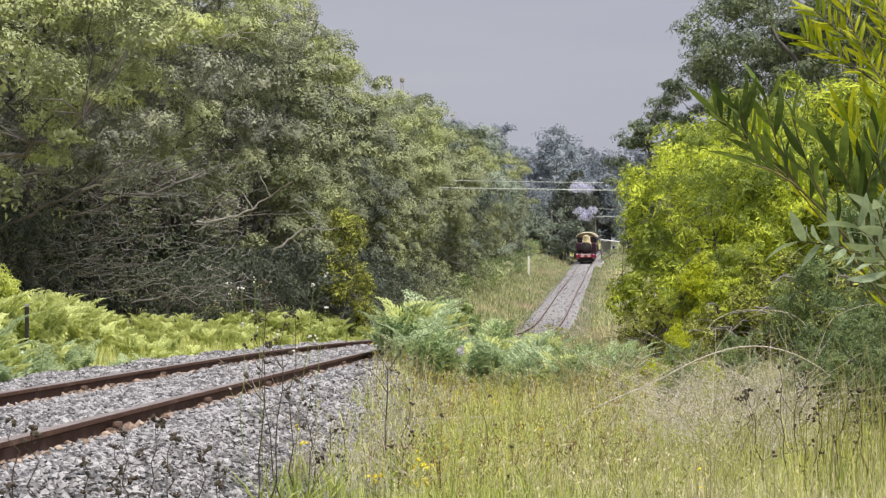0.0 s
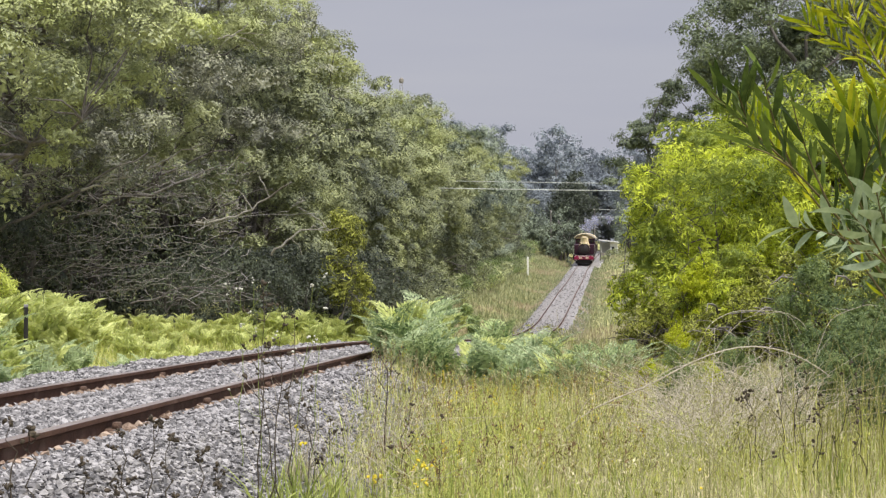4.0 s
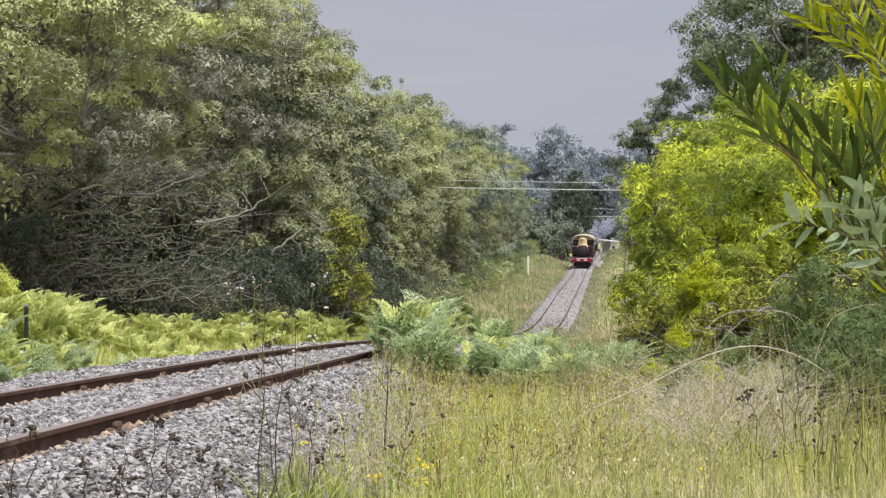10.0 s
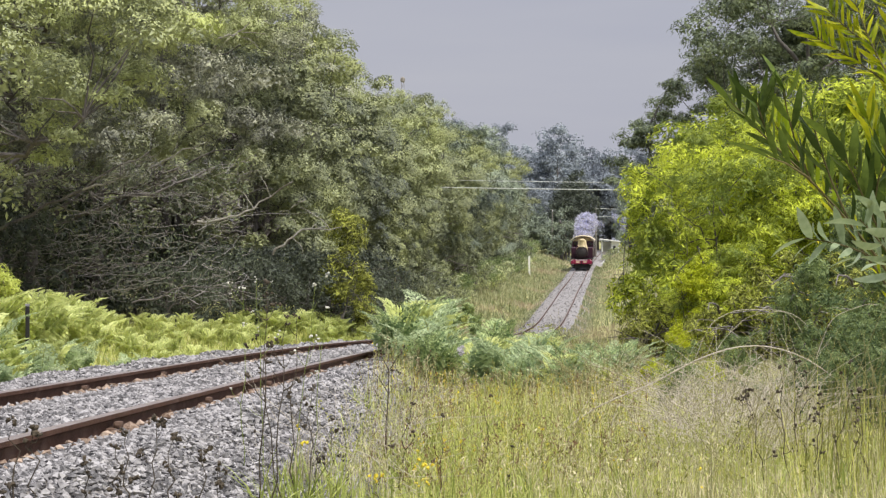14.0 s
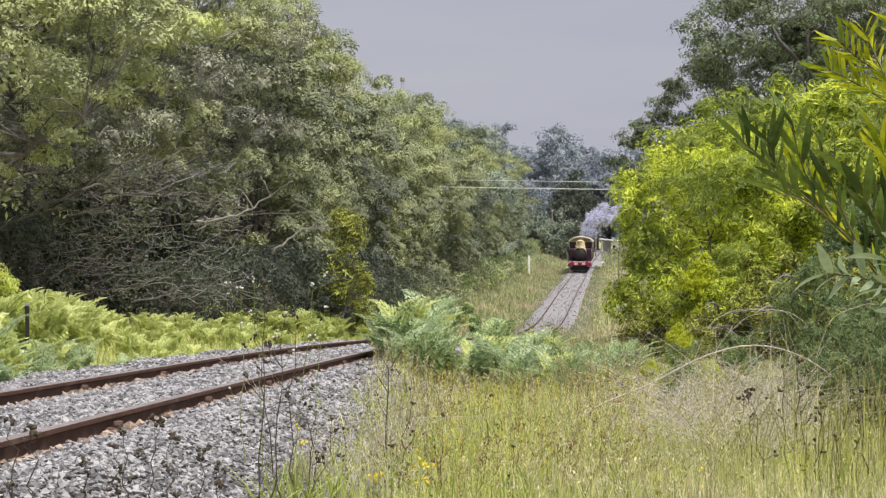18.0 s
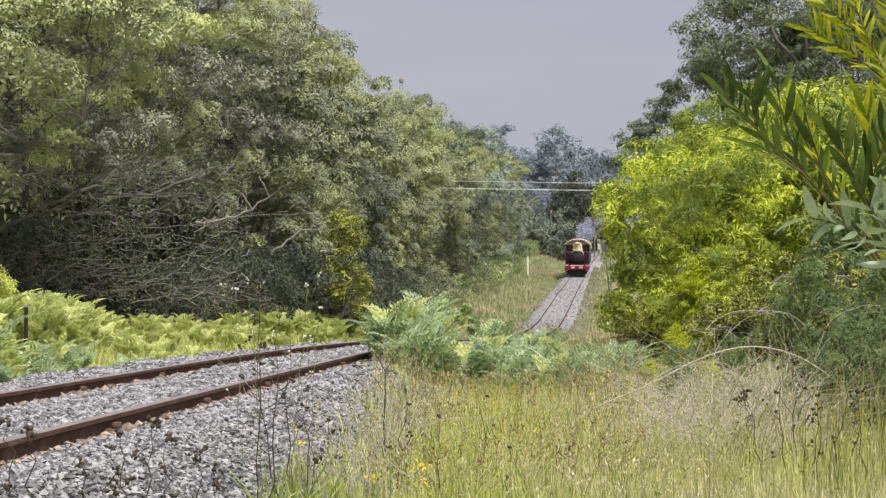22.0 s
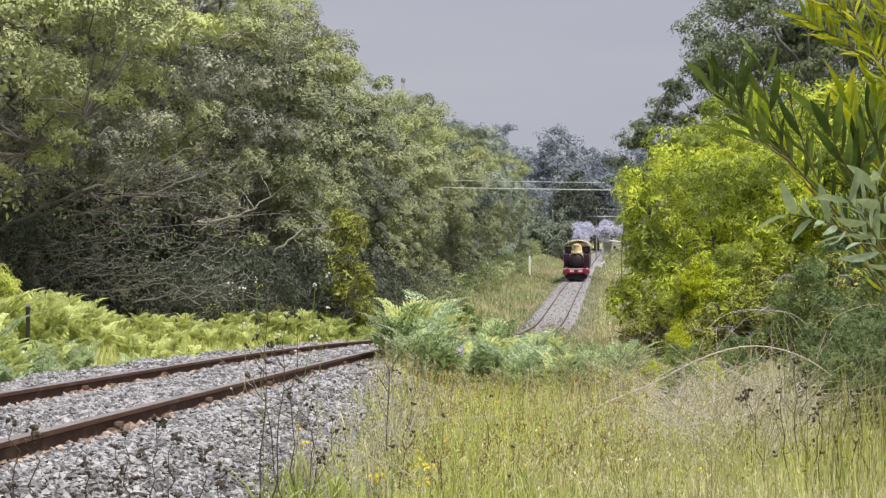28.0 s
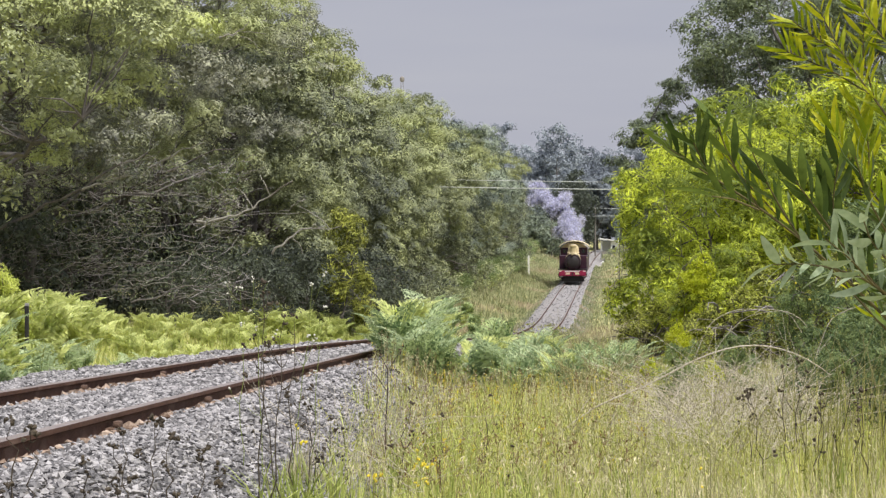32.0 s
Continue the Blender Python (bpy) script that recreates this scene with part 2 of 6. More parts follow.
def box_bm(sx, sy, sz, at=(0, 0, 0), bevel=0.0, bm=None):
    bm = bm or bmesh.new()
    got = bmesh.ops.create_cube(bm, size=1.0, matrix=Matrix.Translation(at) @ Matrix.Diagonal((sx, sy, sz, 1)))
    if bevel:
        edges = list({e for v in got["verts"] for e in v.link_edges})
        bmesh.ops.bevel(bm, geom=edges, offset=bevel, segments=2, affect="EDGES", profile=0.6)
    return bm


def lathe_bm(profile, segments=24, m=None, bm=None):
    """Turn (radius, height) pairs about z, with closed ends."""
    bm = bm or bmesh.new()
    rings = []
    for r, z in profile:
        rings.append([bm.verts.new((m or Matrix()) @ Vector((r * math.cos(2 * math.pi * i / segments), r * math.sin(2 * math.pi * i / segments), z)))
                      for i in range(segments)])
    for a, b in zip(rings, rings[1:]):
        for i in range(segments):
            j = (i + 1) % segments
            bm.faces.new((a[i], a[j], b[j], b[i]))
    bm.faces.new(rings[0][::-1])
    bm.faces.new(rings[-1])
    return bm


def tube(points, radii, sides=6):
    """Points and quads of a tapered tube along a line."""
    p = np.asarray(points, float)
    r = np.asarray(radii, float) * np.ones(len(p))
    d = np.gradient(p, axis=0)
    d /= np.linalg.norm(d, axis=1, keepdims=True) + 1e-9
    ref = np.where(np.abs(d[:, 2:3]) < 0.9, (0, 0, 1.0), (1.0, 0, 0))
    u = np.cross(d, ref)
    u /= np.linalg.norm(u, axis=1, keepdims=True) + 1e-9
    w = np.cross(d, u)
    a = np.linspace(0, 2 * np.pi, sides, endpoint=False)
    ring = p[:, None] + r[:, None, None] * (np.cos(a)[None, :, None] * u[:, None] + np.sin(a)[None, :, None] * w[:, None])
    i, j = np.meshgrid(np.arange(len(p) - 1), np.arange(sides), indexing="ij")
    q = np.stack([i * sides + j, i * sides + (j + 1) % sides, (i + 1) * sides + (j + 1) % sides, (i + 1) * sides + j], -1)
    return ring.reshape(-1, 3), q.reshape(-1, 4)


def merged(pieces):
    vs, fs, n = [], [], 0
    for v, f in pieces:
        vs.append(v)
        fs.append(np.asarray(f) + n)
        n += len(v)
    return np.concatenate(vs), np.concatenate(fs)


def bend(a, b, sag=0.0, steps=6, wobble=0.0, rng=None):
    """A line from a to b that bows by sag upwards, with an optional wobble."""
    t = np.linspace(0, 1, steps)[:, None]
    p = np.asarray(a) * (1 - t) + np.asarray(b) * t
    p[:, 2] += (4 * sag * t * (1 - t))[:, 0]
    if wobble and rng is not None:
        n = rng.normal(0, wobble, p.shape)
        n[0] = n[-1] = 0
        p += n
    return p


def unit(v):
    return v / (np.linalg.norm(v, axis=-1, keepdims=True) + 1e-9)


def leaf_quads(base, way, length, width, rng, face=None):
    """Small diamond leaves, bent a little, one island each; face turns their upper sides that way."""
    n = len(base)
    side = unit(np.cross(way, rng.normal(size=(n, 3)) if face is None else face))
    up = np.cross(side, way)
    length = (length * rng.uniform(0.7, 1.3, n))[:, None]
    width = (width * rng.uniform(0.7, 1.2, n))[:, None]
    mid = base + way * length * 0.45 + up * length * 0.08
    v = np.stack([base, mid + side * width / 2, base + way * length, mid - side * width / 2], 1).reshape(-1, 3)
    return v, np.arange(4 * n).reshape(n, 4)


# ---------------------------------------------------------------- the line's course and the lie of the land
COURSE = ((-15, -4.75, -0.60), (5, -3.275, -0.818), (15, -2.559, -1.008), (25, -1.813, -1.222), (40, -0.584, -1.685), (55, 0.818, -2.308),
          (70, 2.381, -2.928), (85, 4.22, -3.35), (100, 6.02, -3.406), (120, 8.151, -2.802), (145, 10.655, -1.999), (175, 13.66, -1.24),
          (205, 16.615, -0.329), (235, 19.926, 0.886), (300, 27.5, 3.0), (420, 44.0, 4.5))
CK, CX, CZ = (np.array(c, float) for c in zip(*COURSE))
CZ = CZ + EYE_Z


def course(y):
    """The line's middle and the height of its rail heads, and the slope of both, at y."""
    y = np.asarray(y, float)
    i = np.clip(np.searchsorted(CK, y) - 1, 0, len(CK) - 2)
    h = CK[i + 1] - CK[i]
    t = np.clip((y - CK[i]) / h, -0.5, 1.5)
    out = []
    for c in (CX, CZ):
        m = np.gradient(c, CK)
        out.append((2 * t**3 - 3 * t**2 + 1) * c[i] + (t**3 - 2 * t**2 + t) * h * m[i] + (3 * t**2 - 2 * t**3) * c[i + 1] + (t**3 - t**2) * h * m[i + 1])
        out.append(((6 * t**2 - 6 * t) * c[i] + (3 * t**2 - 4 * t + 1) * h * m[i] + (6 * t - 6 * t**2) * c[i + 1] + (3 * t**2 - 2 * t) * h * m[i + 1]) / h)
    return out[0], out[2], out[1], out[3]


def step(a, b, v):
    t = np.clip((v - a) / (b - a), 0, 1)
    return t * t * (3 - 2 * t)


def bumps(x, y, size, seed=0.0):
    """Gentle uneven ground."""
    a = np.sin(x / size * 1.3 + seed) * np.cos(y / size * 1.1 - seed * 2) + 0.5 * np.sin(x / size * 2.9 - y / size * 2.3 + seed * 3)
    return a / 1.5


BED = 0.115                                  # rail heads above the top of the stone bed


def shoulder(s, y):
    """How far the stone bed has fallen at s metres off the line's middle; nearby it lies wider on the far side."""
    return np.clip(np.where(s < 0, -s - 2.15 + 0.8 * step(40, 70, y), s - 1.30), 0, 9) * 0.52


def ground(x, y):
    """The height of the land beside and under the line."""
    xt, zt, _, _ = course(y)
    s = x - xt
    left = step(-2.4, -7.0, s) * (0.75 + 0.35 * step(40, 70, y)) + np.clip(-s - 7, 0, 60) * 0.07
    right = np.clip(s - 3.0, 0, 60) * 0.035 + step(185, 225, y) * step(1.8, 4.0, s) * 1.5
    z = zt - 0.62 + left + right + 0.09 * bumps(x, y, 2.6, 1.0) + 0.03 * bumps(x, y, 0.7, 4.0)
    bed = zt - BED - 0.03 - shoulder(s, y)
    foot = step(3.3, 2.5, np.abs(s))
    z = np.where(bed > z, z * (1 - foot) + (z - 0.15) * foot, z)
    far = step(250, 420, y)
    return z + far * 1.5


def bed_height(x, y):
    xt, zt, _, _ = course(y)
    s = x - xt
    hump = 0.03 * np.sin(y * 2.1 + s * 3.0) * np.sin(s * 2.2 + y * 0.7)
    return zt - BED - shoulder(s, y) + hump * step(0.9, 1.4, np.abs(s)) * step(60, 40, y)


def spot(px, py, y):
    """The place seen at picture point (px, py), y metres away from the camera."""
    return np.array([(px - 784) / FOCAL * y, y, EYE_Z + (475 - py) / FOCAL * y])


def grid_mesh(name, xs, ys, fn, mat):
    gx, gy = np.meshgrid(xs, ys)
    v = np.stack([gx, gy, fn(gx, gy)], -1).reshape(-1, 3)
    nx = len(xs)
    i, j = np.meshgrid(np.arange(len(ys) - 1), np.arange(nx - 1), indexing="ij")
    f = np.stack([i * nx + j, i * nx + j + 1, (i + 1) * nx + j + 1, (i + 1) * nx + j], -1).reshape(-1, 4)
    return sheet(name, v, f, mat, True)


# ---------------------------------------------------------------- ground, stone bed, rails
ys = np.concatenate([np.arange(-30, 4, 2.0), np.arange(4, 45, 0.4), np.arange(45, 120, 1.5), np.arange(120, 300, 4), np.arange(300, 900, 30), [1500, 3000]])
xs = np.concatenate([[-3000, -1000, -400, -200, -120, -80], np.arange(-60, -12, 3), np.arange(-12, 12, 0.4), np.arange(12, 32, 1.0),
                     np.arange(32, 80, 4), [100, 150, 250, 500, 1200, 3000]])
tagged(put("ground", grid_mesh("ground", xs, ys, ground, M["ground"])), "grassy soil falling and rising beside the railway line", "ground", kind="structure")


def build_bed():
    ss = np.array([-3.5, -3.2, -2.9, -2.5, -2.1, -1.7, -1.3, -0.9, -0.45, 0, 0.45, 0.9, 1.3, 1.7, 2.1, 2.5, 2.9])
    yy = np.concatenate([np.arange(-14, 4, 2.0), np.arange(4, 50, 0.5), np.arange(50, 330, 2.0)])
    gy, gs = np.meshgrid(yy, ss, indexing="ij")
    gx = course(gy)[0] + gs
    gz = bed_height(gx, gy) - 0.012
    v = np.stack([gx, gy, gz], -1).reshape(-1, 3)
    n = len(ss)
    i, j = np.meshgrid(np.arange(len(yy) - 1), np.arange(n - 1), indexing="ij")
    f = np.stack([i * n + j, i * n + j + 1, (i + 1) * n + j + 1, (i + 1) * n + j], -1).reshape(-1, 4)
    bed = put("ballast_bed", sheet("ballast_bed", v, f, M["ballast"], True))
    tagged(bed, "bed of grey crushed stone under the railway line", "ballast", kind="structure")
    # loose stones, finer and denser where the camera stands
    rng = np.random.default_rng(3)
    pieces = []
    cube = np.array([[1, 0, 0], [-1, 0, 0], [0, 1, 0], [0, -1, 0], [0.3, 0.3, 0.9], [-0.2, 0, -0.9]], float) * 1.15
    quads = np.array([[0, 2, 4], [2, 1, 4], [1, 3, 4], [3, 0, 4], [2, 0, 5], [1, 2, 5], [3, 1, 5], [0, 3, 5]])

    def stones(x, y, size, sink=0.25):
        n = len(x)
        c = (cube[None] + rng.uniform(-0.3, 0.3, (n, 6, 3))) * size[:, None, None] * rng.uniform(0.6, 1.25, (n, 1, 3))
        ang = rng.uniform(0, 2 * np.pi, (n, 2))
        ca, sa = np.cos(ang[:, 0])[:, None], np.sin(ang[:, 0])[:, None]
        cb, sb = np.cos(ang[:, 1])[:, None], np.sin(ang[:, 1])[:, None]
        c = np.stack([c[..., 0] * ca - c[..., 1] * sa, c[..., 0] * sa + c[..., 1] * ca, c[..., 2]], -1)
        c = np.stack([c[..., 0], c[..., 1] * cb - c[..., 2] * sb, c[..., 1] * sb + c[..., 2] * cb], -1)
        c[..., 2] *= 0.72
        base = np.stack([x, y, bed_height(x, y) + size * (0.42 - sink) + rng.uniform(-0.012, 0.016, n)], -1)
        return (c + base[:, None]).reshape(-1, 3), (quads[None] + 6 * np.arange(n)[:, None, None]).reshape(-1, 3)

    for y0, y1, density, size in ((6.2, 11.5, 1450, 0.018), (11.5, 19, 900, 0.0215), (19, 32, 280, 0.032), (32, 60, 60, 0.055), (60, 110, 18, 0.032), (110, 225, 5, 0.042)):
        n = int((y1 - y0) * 5.8 * density)
        s = rng.uniform(-3.3, 2.5, n)
        y = rng.uniform(y0, y1, n)
        keep = (np.abs(np.abs(s) - 0.7525) > 0.075) & (rng.random(n) < step(np.where(s < 0, 3.3, 2.85), np.where(s < 0, 2.7, 2.0), np.abs(s)) + 0.12)
        s, y = s[keep], y[keep]
        pieces.append(stones(course(y)[0] + s, y, size * rng.uniform(0.7, 1.45, len(s))))
    loose = put("ballast_stones", sheet("ballast_stones", *merged(pieces), M["stone"]))
    tagged(loose, "loose angular grey ballast stones spread along the line", "ballast", kind="stuff")
    pieces = []
    for rail_s in (-0.7525, 0.7525):
        for side in (-1, 1):
            y = np.arange(5.8, 45, 0.055) + rng.uniform(-0.015, 0.015, len(np.arange(5.8, 45, 0.055)))
            s = rail_s + side * rng.uniform(0.075, 0.135, len(y))
            pieces.append(stones(course(y)[0] + s, y, 0.030 * rng.uniform(0.6, 1.4, len(y)), 0.1))
    tagged(put("rust_stained_stones", sheet("rust_stained_stones", *merged(pieces), M["rust_stone"])),
           "rust-brown stones lying along the foot of the rails", "ballast", kind="stuff")


build_bed()

RAIL_OUTLINE = ((-0.035, 0.0), (-0.030, 0.004), (0.030, 0.004), (0.035, 0.0), (0.035, -0.028), (0.010, -0.042), (0.008, -0.118),
                (0.066, -0.134), (0.066, -0.148), (-0.066, -0.148), (-0.066, -0.134), (-0.008, -0.118), (-0.010, -0.042), (-0.035, -0.028))


def build_rails():
    """Each running rail: a rusted body with a worn running surface, and the clips that hold it."""
    rng = np.random.default_rng(5)
    yy = np.concatenate([np.arange(-14, 60, 0.5), np.arange(60, 330, 1.5)])
    xt, zt, sx, _ = course(yy)
    out = np.array(RAIL_OUTLINE)
    clip = box_bm(0.15, 0.11, 0.045, (0, 0, 0), 0.014)
    box_bm(0.055, 0.075, 0.045, (0.075, 0.01, 0.04), 0.016, clip)
    box_bm(0.055, 0.075, 0.045, (-0.075, -0.01, 0.04), 0.016, clip)
    clip_me = bpy.data.meshes.new("rail_chair")
    clip.to_mesh(clip_me)
    clip.free()
    clip_me.materials.append(M["sleeper"])
    for s in (-0.7525, 0.7525):
        n = np.sqrt(1 + sx**2)
        cx, cy = xt + s / n, yy - s * sx / n
        v = np.stack([cx[:, None] + out[None, :, 0] / n[:, None], cy[:, None] - out[None, :, 0] * (sx / n)[:, None],
                      zt[:, None] + out[None, :, 1]], -1).reshape(-1, 3)
        k = len(out)
        i, j = np.meshgrid(np.arange(len(yy) - 1), np.arange(k), indexing="ij")
        f = np.stack([i * k + j, (i + 1) * k + j, (i + 1) * k + (j + 1) % k, i * k + (j + 1) % k], -1).reshape(-1, 4)
        body = f[(np.tile(np.arange(k), len(yy) - 1) > 2)]
        head = f[(np.tile(np.arange(k), len(yy) - 1) <= 2)]
        rail = put("rail", sheet("rail", v, body, M["rail"]))
        tagged(rail, "rusty brown steel running rail half sunk in ballast", "rail", "rails of the line", "structure")
        put("running_surface", sheet("running_surface", v, head, M["rail_top"]), rail, label="worn paler top of the rail")
        for y in np.arange(7.95, 60, 2.7) if s > 0 else np.arange(6.27, 60, 2.98):
            a, b, c, _ = course(y)
            put("rail_chair", clip_me, rail, pose(float(a) + s, float(y), float(b) - 0.105, 0, 0, -math.degrees(math.atan(float(c))) + rng.uniform(-4, 4)))
    sleeper = box_bm(2.4, 0.23, 0.13, (0, 0, 0), 0.012)
    me = bpy.data.meshes.new("sleeper")
    sleeper.to_mesh(me)
    sleeper.free()
    me.materials.append(M["sleeper"])
    line = tagged(put("sleepers", None), "timber sleepers buried in the stone bed", "sleeper", kind="structure")
    for y in np.arange(6.6, 60, 0.6375):
        a, b, c, _ = course(y)
        put("sleeper", me, line, pose(float(a), float(y), float(b) - 0.148 - 0.075, 0, 0, -math.degrees(math.atan(float(c)))))


build_rails()


# ---------------------------------------------------------------- trees
def cloud_leaves(centres, radii, count, length, width, rng, droop=0.5, flat=0.7, core=0.66, cap=0.35, tufts=17, tuft_r=0.32, ruffle=0.2, dome=False):
    """Clumps of foliage: each a dense uneven heart with tufts of leaves standing out of it, thick above and thin below."""
    k, per = len(centres), max(4, count // tufts)
    scale = radii[:, None, None] * np.array([1, 1, flat])
    td = unit(rng.normal(size=(k, tufts, 3)) + np.array([0, 0, cap]))
    if dome:                                          # flat-bottomed: tufts over the top and round the rim alone
        td[..., 2] = np.abs(td[..., 2]) - 0.12
    tp = centres[:, None] + td * rng.uniform(0.62, 1.0, (k, tufts, 1)) * scale
    d = unit(rng.normal(size=(k, tufts, per, 3)) + 0.7 * td[:, :, None] + np.array([0, 0, 0.4]))
    spread = radii[:, None, None, None] * tuft_r * rng.uniform(0.7, 1.25, (k, tufts, 1, 1))
    p = tp[:, :, None] + d * rng.random((k, tufts, per, 1)) ** 0.6 * spread
    face = unit(0.5 * d + (0.6 if dome else 0.8) * td[:, :, None] + np.array([0, 0, 0.35]) + rng.normal(size=d.shape) * ruffle)
    way = rng.normal(size=d.shape) + 0.6 * d - np.array([0, 0, droop])
    way = unit(way - face * np.sum(way * face, -1, keepdims=True))
    out = [leaf_quads(p.reshape(-1, 3), way.reshape(-1, 3), length, width, rng, face.reshape(-1, 3))]
    if core:
        n = max(8, int(count * core * 0.35))
        d = unit(rng.normal(size=(k, n, 3)))
        if dome:
            d[..., 2] = np.abs(d[..., 2])
        p = centres[:, None] + d * rng.random((k, n, 1)) ** 0.4 * scale * 0.72
        way = unit(rng.normal(size=d.shape))
        out.append(leaf_quads(p.reshape(-1, 3), way.reshape(-1, 3), length * 1.5, width * 1.9, rng, unit(d + np.array([0, 0, 0.4])).reshape(-1, 3)))
    return merged(out)


def tree_meshes(seed, height, spread, clear, clumps, per_clump, leaf, mat, bark, depth=None, clump_r=(0.7, 1.3), lean=0.0, top=0.9,
                trunk_r=0.2, bare=0, droop=0.5, low=0.0, sunny=0.0, boughs=0.6, core=0.66, limbs_n=9, cap=0.35, dome=False):
    """Trunk, limbs and crown meshes of one tree; clear is the height of the lowest leaves; low lets the skirt hang lower all round."""
    rng = np.random.default_rng(seed)
    depth = depth or (height - clear)
    mid = np.array([lean * height * 0.4, 0, clear + depth * 0.5])
    d = unit(rng.normal(size=(clumps, 3)) + np.array([0.75, -0.65, 0.15]) * np.array([sunny, sunny, 1]))
    lobe = 1 + 0.22 * np.sin(d[:, 0] * 5 + seed) * np.cos(d[:, 1] * 4 - seed) + 0.15 * np.sin(d[:, 2] * 7 + seed * 2)
    r = rng.uniform(0.45, 1.0, clumps) ** 0.4 * lobe
    c = mid + d * r[:, None] * np.array([spread, spread, depth * 0.5 * top])
    c[:, 2] = np.maximum(c[:, 2], clear + rng.uniform(-0.3, 0.6, clumps) - low * rng.random(clumps))
    radii = rng.uniform(*clump_r, clumps)
    # trunk, then limbs that reach out, then boughs to the clumps
    steps = 9
    trunk = np.stack([np.linspace(0, lean * height * 0.45, steps) + np.cumsum(rng.normal(0, 0.05, steps)),
                      np.cumsum(rng.normal(0, 0.05, steps)), np.linspace(-0.3, height * 0.72, steps)], -1)
    trunk[0, :2] = 0
    wood = [tube(trunk, np.linspace(trunk_r * 1.25, trunk_r * 0.3, steps), 8)]
    limbs, ends = [], []
    count = limbs_n
    for i in range(count):
        k = rng.integers(2, steps - 1)
        start = trunk[k]
        a = 2 * np.pi * (i + rng.uniform(-0.3, 0.3)) / count
        reach = spread * rng.uniform(0.5, 0.85)
        end = start + np.array([math.cos(a) * reach, math.sin(a) * reach, rng.uniform(0.1, 0.55) * depth * 0.5])
        line = bend(start, end, rng.uniform(-0.4, 0.5), 7, 0.12, rng)
        limbs.append(tube(line, np.linspace(trunk_r * 0.5, trunk_r * 0.16, 7), 5))
        ends += [line[3], line[4], line[5], line[6]]
    ends += [trunk[-1], trunk[-2], trunk[-3]]
    ends = np.array(ends)
    for p, q in zip(c, radii):
        if rng.random() < boughs:
            e = ends[np.argmin(np.linalg.norm(ends - p, axis=1) + rng.uniform(0, 0.8, len(ends)))]
            limbs.append(tube(bend(e, p, rng.uniform(-0.2, 0.35), 5, 0.08, rng), np.linspace(trunk_r * 0.16, 0.012, 5), 4))
    for _ in range(bare):
        e = ends[rng.integers(len(ends))]
        a = rng.uniform(0, 2 * np.pi)
        tip = e + np.array([math.cos(a), math.sin(a), rng.uniform(-0.25, 0.5)]) * rng.uniform(0.8, 2.2)
        limbs.append(tube(bend(e, tip, rng.uniform(-0.1, 0.2), 5, 0.07, rng), np.linspace(0.035, 0.008, 5), 4))
    crown = cloud_leaves(c, radii, per_clump, leaf[0], leaf[1], rng, droop, core=core, cap=cap, dome=dome, **(dict(tufts=14, tuft_r=0.29, ruffle=0.1) if dome else {}))
    return (sheet("trunk", *wood[0], bark, True), sheet("branchwork", *merged(limbs), bark, True), sheet("crown", *crown, mat))


def plant_tree(name, meshes, x, y, turn, size, label, category="tree", group="", z=None, sink=0.1):
    base = put(name, None, m=Matrix.LocRotScale((x, y, float(ground(x, y)) - sink if z is None else z), Euler((0, 0, turn)), (size, size, size)))
    tagged(base, label, category, group)
    for part_name, me in zip(("trunk", "branchwork", "crown"), meshes):
        if me:
            put(part_name, me, base)
    return base


GUMS = [tree_meshes(11 + i, h, sp, cl, n, per, (ln_, ln_ * 0.5), M[m], M["bark"], lean=ln, bare=60, low=lw, clump_r=cr, sunny=0.8, boughs=0.35, core=core, cap=0.3, dome=True)
        for i, (h, sp, cl, m, ln, lw, n, per, ln_, core, cr) in enumerate((
            (14.5, 5.4, 2.6, "gum", 0.05, 0.6, 115, 720, 0.095, 0.3, (0.6, 1.15)), (15.5, 5.2, 2.4, "gum_grey", -0.04, 0.8, 115, 720, 0.095, 0.3, (0.6, 1.15)),
            (13.5, 4.8, 2.6, "gum_mid", 0.0, 0.8, 72, 700, 0.13, 0.25, (0.8, 1.45)), (13.0, 4.6, 2.3, "gum_mid", 0.03, 0.6, 72, 700, 0.13, 0.25, (0.8, 1.45)),
            (9.0, 3.4, 1.9, "gum_mid", 0.0, 0.7, 44, 600, 0.125, 0.25, (0.7, 1.2)), (13.5, 4.6, 0.9, "gum_slate", -0.03, 0.6, 66, 500, 0.17, 0.25, (0.9, 1.6))))]
BACK_GUMS = [tree_meshes(31 + i, h, sp, cl, 80, 90, (0.19, 0.095), M[m], M["bark"], clump_r=(0.8, 1.4), bare=3, low=0.6, boughs=0.1, core=0.45)
             for i, (h, sp, cl, m) in enumerate(((16, 5.4, 0.9, "gum_grey"), (14.5, 5.4, 0.5, "gum")))]
# distant gums carry the haze in their leaf colour
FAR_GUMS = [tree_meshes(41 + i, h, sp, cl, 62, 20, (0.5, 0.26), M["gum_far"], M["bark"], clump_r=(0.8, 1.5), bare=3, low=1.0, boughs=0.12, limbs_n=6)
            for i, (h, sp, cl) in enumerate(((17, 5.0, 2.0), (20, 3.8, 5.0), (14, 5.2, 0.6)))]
AIRY_GUM = tree_meshes(52, 13.5, 2.6, 7.5, 34, 150, (0.15, 0.07), M["gum_grey"], M["bark"], clump_r=(0.35, 0.7), bare=60, boughs=0.8, core=0.0, low=1.0, dome=True)
